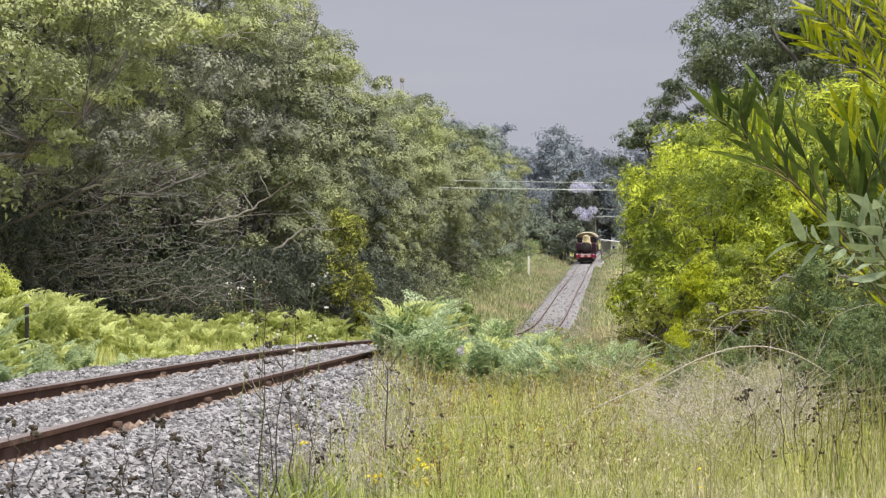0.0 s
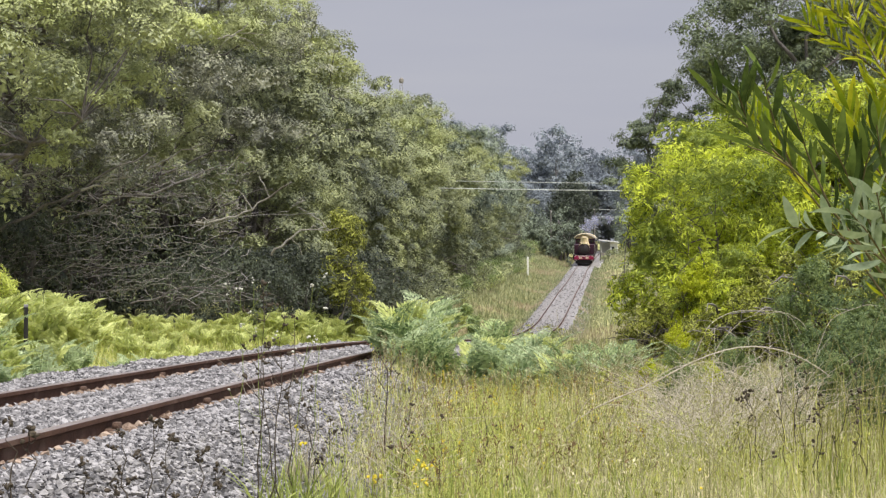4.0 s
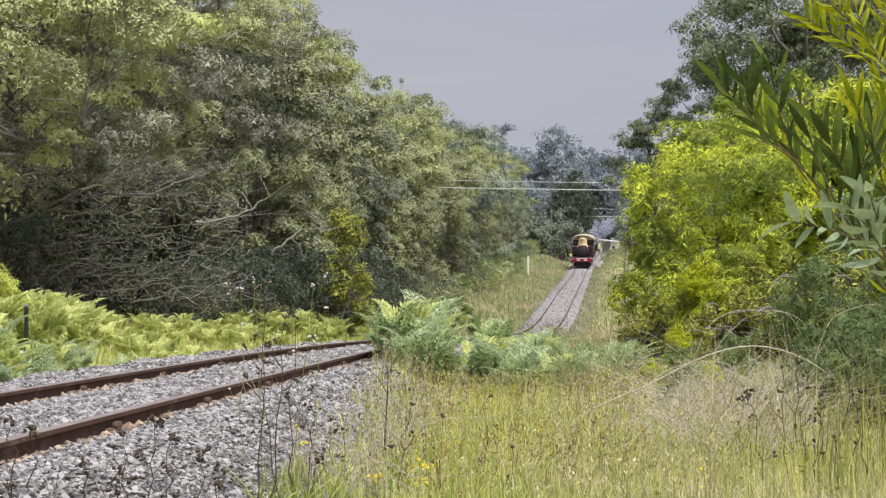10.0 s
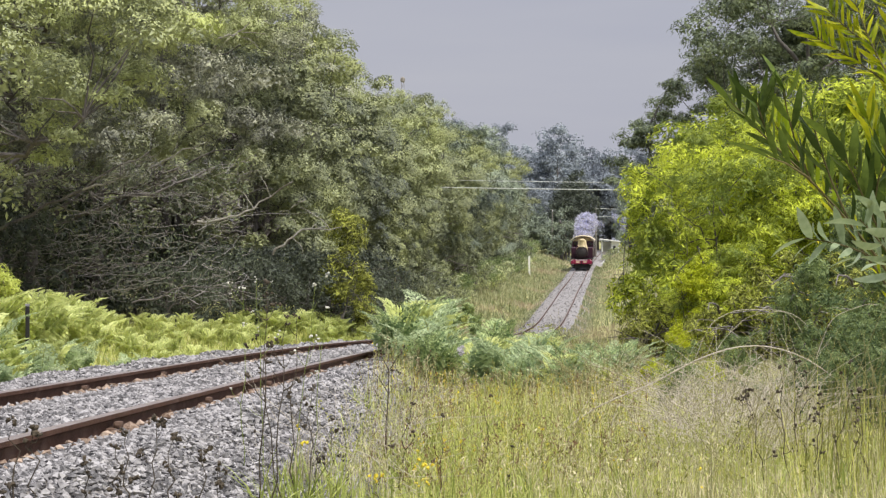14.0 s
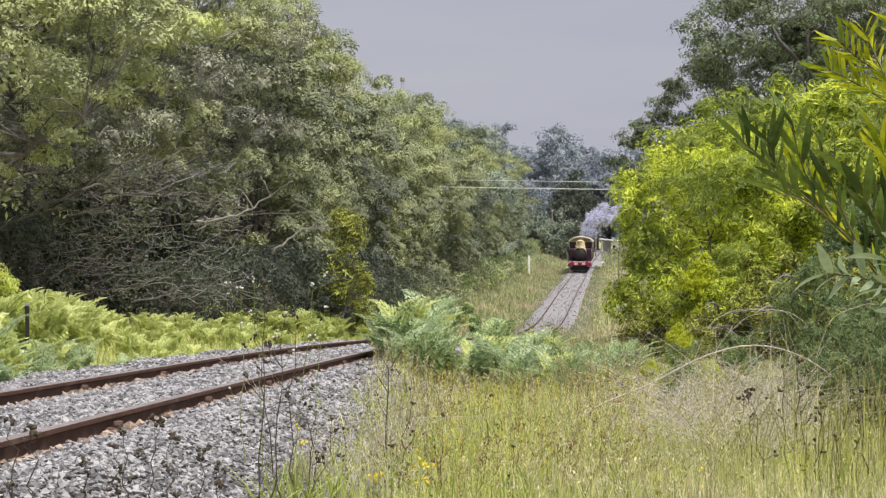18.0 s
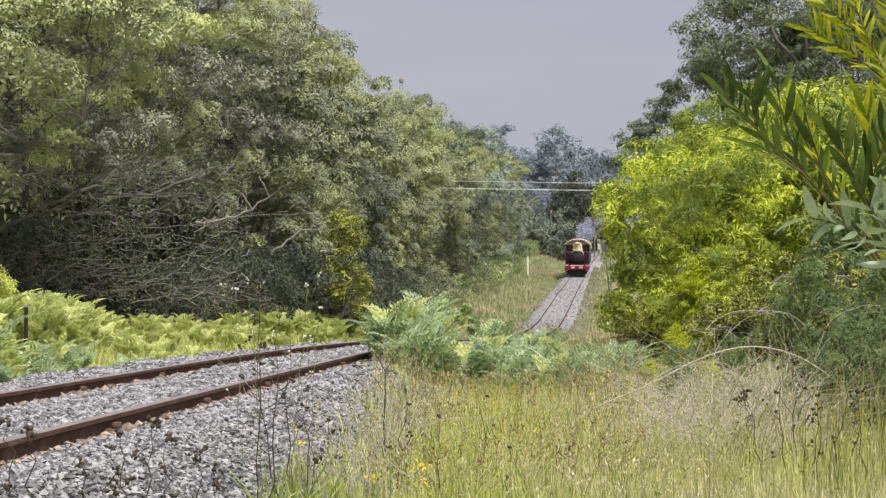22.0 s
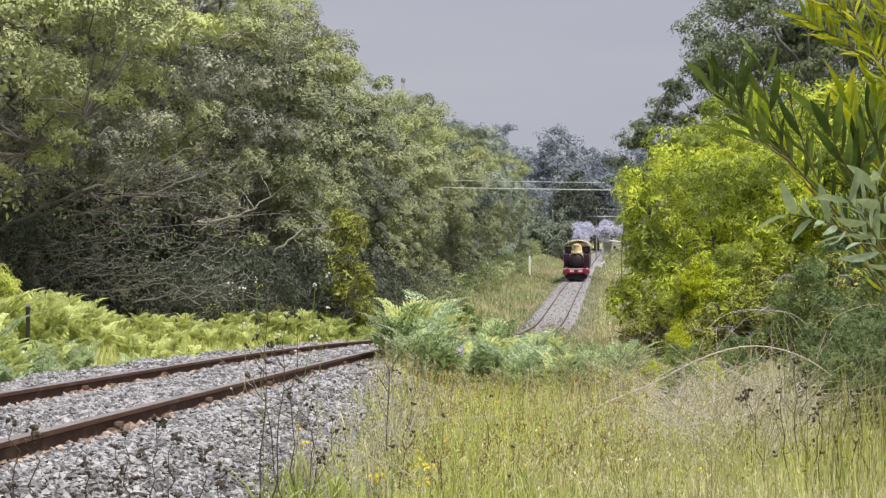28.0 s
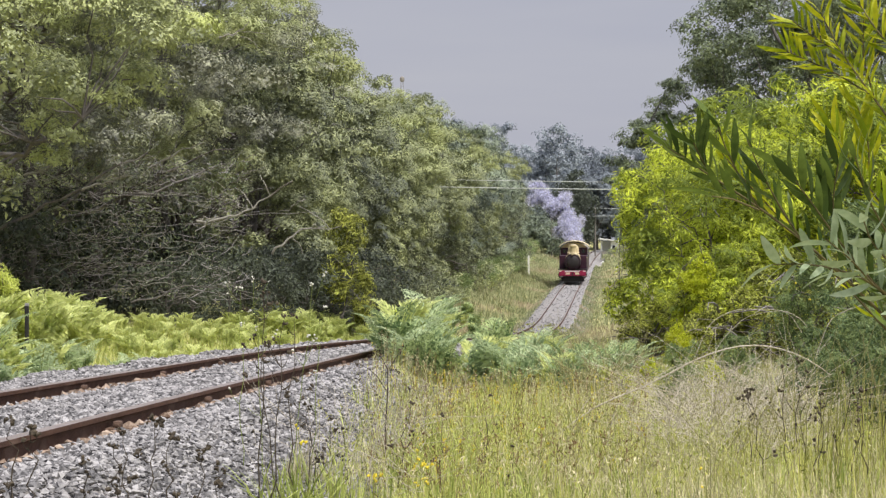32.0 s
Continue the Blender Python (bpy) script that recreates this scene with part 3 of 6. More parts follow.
POINTED = tree_meshes(53, 14.5, 1.0, 5.0, 40, 260, (0.16, 0.07), M["gum_dark"], M["bark"], clump_r=(0.35, 0.7), bare=6, boughs=0.3, core=0.3, low=2.0)
FAR_SCRUB = tree_meshes(45, 7, 2.6, 0.2, 46, 40, (0.28, 0.15), M["gum_slate"], M["bark"], clump_r=(0.5, 0.9), low=0.3, boughs=0.1, limbs_n=5, core=0.5)
# a tree whose dark leaf colour imitates the shade over the line
SHADE_FILL_GUM = tree_meshes(47, 13, 2.6, 0.3, 60, 30, (0.4, 0.2), M["shade"], M["bark"], clump_r=(0.7, 1.2), low=0.6, boughs=0.1, limbs_n=6)
# the fourth kind has shade painted into its leaf colour
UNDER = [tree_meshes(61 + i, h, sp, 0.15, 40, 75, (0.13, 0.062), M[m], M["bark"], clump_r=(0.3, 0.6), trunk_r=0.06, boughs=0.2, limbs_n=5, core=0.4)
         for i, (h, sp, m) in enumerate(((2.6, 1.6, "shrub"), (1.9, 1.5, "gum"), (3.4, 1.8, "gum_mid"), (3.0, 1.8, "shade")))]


def plant_woods():
    rng = np.random.default_rng(21)
    labels = ("tall gum tree with olive green leaves at the wood's edge", "grey-green gum tree with bare pale twigs showing",
              "dense leafy gum tree hanging low over the verge", "rounded grey-green gum tree beside the line",
              "bushy young gum tree with branches to the ground", "slate green gum tree beside the line")

    def gum(y, s, k, size, back=False):
        x = float(course(y)[0]) + s
        plant_tree("gum_tree", BACK_GUMS[k] if back else GUMS[k], x, y, rng.uniform(-0.6, 0.6), size,
                   ("grey-green gum tree deep in the wood", "olive green gum tree deep in the wood")[k] if back else labels[k], group="gums along the line")

    # the wall of gums on the far side of the line: along it, off it, kind, size
    y = 40.5
    while y < 200:
        t = (y - 36) / 164
        k = int(rng.choice((0, 1) if y < 66 else (2, 3, 2) if y < 120 else (3, 5, 5)))
        gum(y + rng.uniform(-1.2, 1.2), -11.2 - 0.6 * (y < 75) + 0.6 * t + rng.uniform(-0.8, 0.8), k, rng.uniform(0.95, 1.08) * (0.965 if 78 < y < 165 else 1.0))
        if y > 60:
            gum(y + 3.4 + rng.uniform(-1, 1), -8.8 - 0.9 * t + rng.uniform(-0.5, 0.5), 4, rng.uniform(0.7, 1.0))
        y += 6.4 + 1.6 * t
    for s, y0, y1, gap in ((-15.5, 36, 70, 6.5), (-18.5, 34, 200, 7.5), (-26, 34, 150, 8.0)):
        for y in np.arange(y0, y1, gap):
            gum(y + rng.uniform(-1.5, 1.5), s + rng.uniform(-1.5, 1.5), int(rng.integers(2)), rng.uniform(0.95, 1.1), True)
    # scrub at their feet; UNDER[3] has the wood's shade in its leaf colour
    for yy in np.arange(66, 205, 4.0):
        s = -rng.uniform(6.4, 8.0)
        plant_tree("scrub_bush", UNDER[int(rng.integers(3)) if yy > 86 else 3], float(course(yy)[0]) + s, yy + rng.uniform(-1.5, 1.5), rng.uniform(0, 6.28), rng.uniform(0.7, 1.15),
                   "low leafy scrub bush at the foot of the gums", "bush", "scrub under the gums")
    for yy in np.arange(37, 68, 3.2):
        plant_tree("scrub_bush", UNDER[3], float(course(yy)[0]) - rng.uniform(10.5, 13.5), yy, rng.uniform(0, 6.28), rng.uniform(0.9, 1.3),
                   "scrub with shade-darkened leaves under the gums", "bush", "scrub under the gums")
    # more of the darkened scrub, added to close bright gaps through the wood
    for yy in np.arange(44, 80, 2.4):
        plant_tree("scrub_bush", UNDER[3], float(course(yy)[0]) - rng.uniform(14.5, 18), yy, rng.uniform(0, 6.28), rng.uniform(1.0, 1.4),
                   "scrub with shade-darkened leaves deep in the wood", "bush", "scrub under the gums")
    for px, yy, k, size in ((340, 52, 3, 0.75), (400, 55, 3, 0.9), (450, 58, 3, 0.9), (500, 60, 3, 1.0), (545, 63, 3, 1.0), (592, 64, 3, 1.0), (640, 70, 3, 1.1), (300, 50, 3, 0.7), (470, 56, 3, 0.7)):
        plant_tree("scrub_bush", UNDER[k], float(spot(px, 0, yy)[0]), yy, rng.uniform(0, 6.28), size, "scrub bush with shade-darkened leaves in front of the gum trunks", "bush", "scrub under the gums")
    # woods closing the view behind the line, with haze put into their leaf colour
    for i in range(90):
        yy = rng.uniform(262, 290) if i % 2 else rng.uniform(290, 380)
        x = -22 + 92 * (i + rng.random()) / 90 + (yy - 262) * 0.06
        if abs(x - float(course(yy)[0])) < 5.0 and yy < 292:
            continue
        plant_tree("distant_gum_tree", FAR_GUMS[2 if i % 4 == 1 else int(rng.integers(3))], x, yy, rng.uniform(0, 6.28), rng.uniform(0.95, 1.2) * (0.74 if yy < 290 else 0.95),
                   "gum tree with haze-tinted leaves in the woods beyond the line", group="distant woods")
    plant_tree("distant_gum_tree", FAR_GUMS[1], float(spot(985, 300, 285)[0]), 285, 1.0, 1.04, "tall gum tree with haze-tinted leaves above the distant woods", group="distant woods")
    for yy in np.arange(150, 236, 5.0):
        s = -rng.uniform(6.4, 8.0)
        plant_tree("scrub_bush", UNDER[int(rng.integers(3))], float(course(yy)[0]) + s - 0.6, yy, rng.uniform(0, 6.28), rng.uniform(0.7, 1.1),
                   "low leafy scrub bush on the bank above the line", "bush", "scrub under the gums")
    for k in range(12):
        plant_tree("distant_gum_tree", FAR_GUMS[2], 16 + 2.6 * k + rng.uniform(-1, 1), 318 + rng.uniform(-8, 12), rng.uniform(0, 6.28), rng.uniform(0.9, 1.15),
                   "bushy gum tree with haze-tinted leaves where the line bends out of sight", group="distant woods")
    for k in range(26):
        yy = rng.uniform(238, 262)
        x = float(spot(rng.uniform(880, 1000) if k % 3 else rng.uniform(1098, 1250), 0, yy)[0])
        plant_tree("distant_bush", FAR_SCRUB, x, yy, rng.uniform(0, 6.28), rng.uniform(0.7, 1.15), "dense grey-green bush at the foot of the distant woods", "bush", "distant scrub")
    # darkened trees added where only a shaded gap opens between the woods
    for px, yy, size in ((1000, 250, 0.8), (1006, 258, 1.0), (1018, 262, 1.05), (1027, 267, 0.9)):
        plant_tree("distant_gum_tree", SHADE_FILL_GUM, float(spot(px, 0, yy)[0]), yy, 0.1 * px, size, "gum tree with shade-darkened leaves, added to fill a dark gap", group="distant woods")
    for px, yy, size in ((1073, 236, 0.55), (1081, 237, 0.6), (1090, 235, 0.6)):
        plant_tree("scrub_bush", UNDER[1], float(spot(px, 0, yy)[0]), yy, 0.1 * px, size, "low scrub bush in front of the hut", "bush", "scrub on the bank")
    # open crowns, a pointed tree and a mast that stand over the ridge of the wood
    for px, yy, top in ((470, 70, -8), (508, 84, 40)):
        x, _, z = spot(px, top, yy)
        plant_tree("open_gum_tree", AIRY_GUM, float(x), yy, 0.01 * px, (float(z) - float(ground(x, yy))) / 13.2, "thin gum tree with an open twiggy crown", group="gums along the line")
    x, _, z = spot(838, 204, 150)
    plant_tree("pointed_tree", POINTED, float(x), 150, 0.4, (float(z) - float(ground(x, 150))) / 14.4, "narrow pointed green tree rising from the wood", group="gums along the line")
    x, _, z = spot(711, 138, 220)
    base = float(ground(x, 220))
    mast = tagged(put("lattice_mast", None, m=pose(float(x), 220, base)), "slender grey lattice mast standing beyond the wood", "mast")
    h = float(z) - base
    for sx, sy in ((-1, -1), (1, -1), (1, 1), (-1, 1)):
        put("leg", sheet("leg", *tube([(0.6 * sx, 0.6 * sy, 0), (0.16 * sx, 0.16 * sy, h - 0.5)], [0.05, 0.03], 5), M["steel"]), mast)
    for k in range(12):
        za, zb = (h * 0.4 + v * (h * 0.6 - 0.5) / 12 for v in (k, k + 1))
        wa, wb = (0.6 - 0.44 * v / (h - 0.5) for v in (za, zb))
        put("brace", sheet("brace", *tube([(-wa, -wa, za), (wb, -wb, zb)] if k % 2 else [(wa, -wa, za), (-wb, -wb, zb)], [0.025, 0.025], 4), M["steel"]), mast)
    part("head", lathe_bm([(0.16, 0), (0.3, 0.12), (0.3, 0.5), (0.12, 0.7)], 10), M["timber"], mast, m=pose(0, 0, h - 0.6))
    # the bank on the near side, far along
    for yy, s, k, size in ((60, 9.5, 0, 1.0), (78, 10, 2, 0.9), (95, 11, 0, 1.1), (118, 10.5, 2, 0.9), (140, 12, 0, 1.0), (165, 9.5, 1, 1.0), (190, 11, 0, 1.2), (212, 12, 1, 1.0)):
        plant_tree("scrub_bush", UNDER[k], float(course(yy)[0]) + s, yy, rng.uniform(0, 6.28), size, "low leafy scrub bush on the bank", "bush", "scrub on the bank")
    for yy, s in ((215, 9), (232, 8), (240, 13), (225, 16), (250, 10)):
        plant_tree("gum_tree", BACK_GUMS[yy % 2], float(course(yy)[0]) + s + 3, yy, rng.uniform(0, 6.28), 0.7, "gum tree on the bank beyond the wattles", group="gums along the line")


plant_woods()


def build_leaning_gum():
    """An old gum whose bare limbs reach out low over the verge."""
    rng = np.random.default_rng(77)
    x, y, _ = spot(-40, 530, 47)
    root = np.array([x, y, float(ground(x, y))])
    tree = tagged(put("leaning_gum_tree", None, m=pose(*root)), "old leaning gum with bare pale limbs reaching low over bracken", "tree")
    trunk = np.array([root, spot(-20, 440, 47), spot(-50, 330, 47), spot(-90, 200, 47)]) - root
    put("trunk", sheet("trunk", *tube(trunk, [0.26, 0.2, 0.17, 0.12], 9), M["bark"], True), tree)
    for pts, dist, r, mat in (
            (((-20, 420), (40, 385), (75, 368), (110, 350), (145, 335), (165, 318), (195, 300), (230, 288), (260, 270)), 42, 0.050, "bark"),
            (((145, 335), (185, 325), (205, 318), (240, 310)), 42, 0.035, "bark_pale"), (((40, 312), (62, 308), (80, 302), (95, 292)), 42, 0.035, "bark_pale"),
            (((-10, 330), (30, 300), (60, 280), (75, 268)), 43, 0.028, "bark"), (((350, 392), (385, 392), (410, 386), (440, 372), (470, 352), (520, 320)), 43, 0.042, "bark_pale"),
            (((355, 390), (378, 388), (400, 378)), 43, 0.026, "bark_pale"), (((480, 450), (505, 428), (530, 408), (552, 404), (600, 405)), 45, 0.034, "bark_pale"),
            (((260, 300), (290, 285), (315, 268), (360, 252)), 44, 0.032, "bark_pale"), (((240, 300), (262, 270), (275, 225)), 44, 0.02, "bark"),
            (((55, 495), (110, 488), (160, 478), (200, 470), (260, 466), (330, 478)), 43, 0.024, "bark"), (((90, 520), (150, 518), (195, 516), (212, 498), (218, 478)), 43, 0.026, "bark"),
            (((195, 516), (240, 512), (262, 500)), 43, 0.018, "bark_pale"), (((230, 535), (280, 528), (305, 512), (345, 508), (400, 512)), 42, 0.026, "bark"),
            (((105, 312), (130, 300), (150, 318)), 42.5, 0.022, "bark"), (((105, 365), (140, 376), (165, 378), (220, 382)), 42, 0.018, "bark_pale"),
            (((98, 490), (112, 505), (114, 520)), 42, 0.014, "bark_pale"), (((190, 435), (212, 450)), 42, 0.012, "bark_pale"), (((540, 352), (520, 365), (508, 380)), 47, 0.02, "bark_pale"),
            (((380, 70), (420, 60), (440, 40)), 46, 0.03, "bark_pale")):
        line = np.array([spot(px, py, dist) for px, py in pts]) - root
        t, u = np.linspace(0, 1, len(line)), np.linspace(0, 1, 12)
        fine = np.stack([np.interp(u, t, line[:, k]) for k in range(3)], -1) + rng.normal(0, 0.025, (12, 3))
        limb = put("limb", sheet("limb", *tube(fine, np.linspace(r, r * 0.35, 12), 6), M[mat], True), tree, label="bare pale limb" if mat == "bark_pale" else "")
        for k in range(3):
            p = fine[int(rng.integers(3, 11))]
            q = p + rng.normal(0, 0.5, 3) * np.array([1, 0.5, 0.8])
            put("twig", sheet("twig", *tube(bend(p, q, 0.05, 5, 0.03, rng), np.linspace(r * 0.35, 0.008, 5), 4), M[mat], True), limb)
    fine_twigs = []
    for k in range(800):                            # the tangle of thin dead twigs, sweeping outwards and up
        a = spot(rng.uniform(-60, 430), rng.uniform(285, 535), rng.uniform(42.6, 46.5)) - root
        q = a + np.array([rng.normal(0.35, 0.5), rng.normal(0, 0.3), rng.normal(0.18, 0.22)]) * rng.uniform(0.5, 1.5)
        fine_twigs.append(tube(bend(a, q, rng.uniform(-0.16, 0.04), 6, 0.03, rng), np.linspace(0.010, 0.0035, 6), 3))
    for k, mat in ((0, "twig"), (1, "twig"), (2, "bark_pale")):
        tagged(put("twig_tangle", sheet("twig_tangle", *merged(fine_twigs[k::3] if k < 2 else fine_twigs[k::6]), M[mat], True), tree, label="tangle of thin dead twigs"), kind="stuff")
    # sparse dull leaves hanging among them
    n = 2600
    p = np.array([spot(px, py, d) for px, py, d in zip(rng.uniform(-60, 440, n), 285 + 245 * rng.random(n) ** 1.25, rng.uniform(42, 47, n))]) - root
    way = unit(rng.normal(size=(n, 3)) - np.array([0, 0, 0.6]))
    tagged(put("sparse_leaves", sheet("sparse_leaves", *leaf_quads(p, way, 0.10, 0.036, rng), M["gum_dark"]), tree, label="sparse dull leaves"), kind="stuff")


build_leaning_gum()


# ---------------------------------------------------------------- the bushes beside the camera
WATTLES = [tree_meshes(81 + i, h, sp, 0.2, 225, 165, (0.135, 0.035), M[m], M["bark"], clump_r=(0.2, 0.42), trunk_r=0.035, bare=0, droop=-0.9, boughs=0.2, core=0.0)
           for i, (h, sp, m) in enumerate(((4.9, 2.1, "wattle"), (4.3, 2.1, "wattle"), (3.4, 1.8, "shrub")))]
BIG_GUM = tree_meshes(97, 17, 5.3, 2.2, 250, 400, (0.13, 0.065), M["gum_dark"], M["bark"], clump_r=(0.55, 1.15), low=0.8, bare=20, boughs=0.5, core=0.25, dome=True)
SPRIGS = [tree_meshes(91 + i, h, sp, 0.3, 34, 120, (0.10, 0.026), M[m], M["bark"], clump_r=(0.14, 0.26), trunk_r=0.02, boughs=0.5, limbs_n=5, droop=-0.8, core=0.0)
          for i, (h, sp, m) in enumerate(((2.3, 0.42, "bright_wattle"), (1.5, 0.45, "bright_wattle"), (2.0, 0.5, "shrub"), (2.3, 0.30, "young_shoot"), (1.6, 0.34, "young_shoot"), (2.5, 0.30, "brown_scrub")))]
SWAYING = []                                   # things that the wind rocks: object, rest pose, strength, phase


def plant_right():
    for x, y, k, turn, size, label in ((5.95, 36, 0, 0.4, 1.07, "yellow-green wattle bush in full leaf beside the track"),
                                       (9.2, 38, 1, 2.0, 1.4, "broad yellow-green wattle bush with long narrow leaves"),
                                       (7.7, 41, 0, 3.0, 1.25, "yellow-green wattle bush behind the others"),
                                       (8.9, 43.5, 0, 4.1, 1.5, "tall yellow-green wattle bush rising behind the others"),
                                       (11.6, 41, 0, 1.3, 1.5, "tall yellow-green wattle bush at the back"),
                                       (5.6, 32.5, 1, 5.0, 0.55, "small yellow-green wattle bush at the front"),
                                       (7.75, 31.5, 2, 1.0, 0.66, "dark green leafy bush in front of the wattles"),
                                       (9.3, 33, 2, 4.0, 1.0, "dark green leafy bush at the edge of the grass")):
        ob = plant_tree("wattle_bush" if k < 2 else "leafy_bush", WATTLES[k], x, y, turn, size, label, "bush", "bushes by the line")
        SWAYING.append((ob, 3.0, 0.1 * x))
    ob = plant_tree("tall_gum_tree", BIG_GUM, 16.7, 76, 0.7, 1.14, "tall green gum tree standing behind the wattles")
    slim = tree_meshes(98, 12.6, 2.5, 4.2, 84, 330, (0.13, 0.065), M["gum_dark"], M["bark"], clump_r=(0.4, 0.85), low=1.6, bare=40, boughs=0.6, core=0.2, dome=True)
    plant_tree("slim_gum_tree", slim, float(spot(1190, 0, 82)[0]), 82, 0.4, 1.0, "slim green gum tree with open twiggy sides")
    ob = plant_tree("tall_gum_tree", BIG_GUM, 19.0, 82, 2.9, 1.1, "tall green gum tree further back in the wood")
    for px, y, k, size, label in ((1230, 32.0, 0, 0.95, "bright yellow-green wattle shoot in front of the bush"), (1192, 29, 0, 0.42, "low bright wattle shoot in the grass"), (1207, 28, 0, 0.36, "low bright wattle shoot in the grass"),
                                  (1420, 28, 2, 1.0, "slender green shrub in front of the wattles"), (1545, 26, 2, 0.9, "slender green shrub at the edge of the grass")):
        ob = plant_tree("wattle_shoot" if k < 2 else "slender_shrub", SPRIGS[k], float(spot(px, 0, y)[0]), y, 0.7 * k, size, label, "shrub", "shoots by the bushes")
        SWAYING.append((ob, 3.0, 0.01 * px))
    rng = np.random.default_rng(93)
    for px, y, k, size in ((1180, 17.5, 2, 0.30), (1215, 19.0, 2, 0.42), (1265, 18.0, 0, 0.28), (1310, 19.5, 2, 0.46), (1352, 17.2, 2, 0.26), (1390, 18.6, 2, 0.34),
                           (1425, 16.4, 2, 0.42), (1462, 17.6, 2, 0.55), (1496, 15.2, 2, 0.42), (1526, 16.6, 2, 0.60), (1556, 14.6, 2, 0.48), (1580, 16.0, 2, 0.62),
                           (1150, 21.0, 0, 0.26), (1128, 23.5, 2, 0.34), (1510, 20.5, 2, 0.6), (1105, 20.0, 4, 0.28), (1075, 21.5, 4, 0.3)):
        plant_tree("leafy_weed", SPRIGS[k], float(spot(px, 0, y)[0]), y, rng.uniform(0, 6.28), size, "small green leafy weed standing in the dry grass", "weed", "leafy weeds in the grass")
    brown = tree_meshes(66, 2.2, 1.3, 0.1, 46, 95, (0.12, 0.035), M["brown_scrub"], M["bark"], clump_r=(0.16, 0.36), trunk_r=0.03, bare=24, boughs=0.5, limbs_n=7, droop=-0.3, core=0.2)
    for px, y, size in ((1185, 35, 0.75), (1265, 33.5, 0.9), (1330, 32.5, 1.0), (1385, 31.5, 0.95), (1300, 31, 0.7), (1150, 36, 0.55), (1480, 30, 0.9), (1550, 29.5, 0.9)):
        plant_tree("olive_scrub", brown, float(spot(px, 0, y)[0]), y, 0.1 * px, size, "dull olive scrub with dry stems under the wattles", "bush", "scrub under the wattles")
    for px, y, k, size in ((10, 26.5, 3, 0.6), (34, 26.5, 3, 0.5), (20, 26.0, 4, 0.6), (-8, 26.2, 3, 0.72), (300, 27.5, 3, 0.3), (330, 28, 3, 0.24)):
        ob = plant_tree("wattle_shoot", SPRIGS[k], float(spot(px, 0, y)[0]), y, 0.5 * px, size, "bright young wattle shoot above the bracken", "shrub", "shoots over the bracken")
        SWAYING.append((ob, 1.5, 1.0 + 0.02 * px))
    plant_tree("wattle_bush", SPRIGS[5], float(spot(640, 0, 62)[0]), 62, 2.2, 1.15, "olive-yellow bush at the foot of the gums", "bush", "bushes by the line")
    plant_tree("wattle_bush", SPRIGS[5], float(spot(606, 0, 61)[0]), 61, 1.2, 1.95, "olive-yellow bush at the foot of the gums", "bush", "bushes by the line")
    plant_tree("tall_gum_tree", GUMS[1], 19, 100, 2.0, 0.9, "grey-green gum tree behind the wattles")


plant_right()


# ---------------------------------------------------------------- bracken, grass and weeds
def fern_mesh(seed, mat, fronds=13, size=1.0, fine=4):
    """A bracken plant: erect arching stalks, each a broad triangle of leaflets set in the frond's own plane."""
    rng = np.random.default_rng(seed)
    pieces, leaves_b, leaves_d, leaves_l, leaves_f = [], [], [], [], []
    for i in range(fronds):
        a = 2 * np.pi * (i + rng.uniform(-0.4, 0.4)) / fronds
        h, reach = size * rng.uniform(0.55, 1.0), size * rng.uniform(0.25, 0.75)
        t = np.linspace(0, 1, 14)[:, None]
        out = np.array([math.cos(a), math.sin(a), 0])
        line = out * reach * t**1.7 + np.array([0, 0, 1]) * (h * (1.28 * t - 0.36 * t**3))
        pieces.append(tube(line[::3], np.linspace(0.008, 0.002, 5), 3))
        across = np.array([-math.sin(a), math.cos(a), 0])
        twist = rng.normal(0, 0.35)
        for k in range(4, 14):
            f = (k - 4) / 10
            tang = unit(line[k] - line[k - 1])
            flat = unit(np.cross(tang, across) + across * twist)
            flat *= 1 if flat[2] > 0 else -1
            span = size * 0.34 * (1 - f) ** 0.85 + 0.02
            for side in (-1, 1):
                d0 = unit(across * side + tang * 0.45 + np.array([0, 0, rng.normal() * 0.1]))
                for m in range(fine):
                    p = line[k] + d0 * span * (m + 0.15) / fine
                    for flip in (-1, 1):
                        leaves_b.append(p)
                        leaves_d.append(unit(d0 * 0.75 + flip * tang * 0.75))
                        leaves_l.append(span * 1.35 / fine * (1 - 0.6 * m / fine) + 0.012)
                        leaves_f.append(flat)
    b, d, ln = np.array(leaves_b), np.array(leaves_d), np.array(leaves_l)
    v, f = leaf_quads(b, d, ln, ln * 0.46, rng, np.array(leaves_f) + rng.normal(0, 0.18, b.shape))
    stems = sheet("stem", *merged(pieces), M["green_stalk"])
    return stems, sheet("fronds", v, f, mat)


FERNS = [fern_mesh(5, M["fern"], 9, fine=2), fern_mesh(6, M["fern_blue"], 7, fine=2), fern_mesh(7, M["fern"], 9, fine=2), fern_mesh(8, M["fern_blue"], 8, fine=3),
         fern_mesh(9, M["fern"], 8, fine=2), fern_mesh(10, M["fern_blue"], 9, fine=2),
         fern_mesh(13, M["fern_pale"], 7, fine=2), fern_mesh(14, M["fern_pale"], 8, fine=3)]


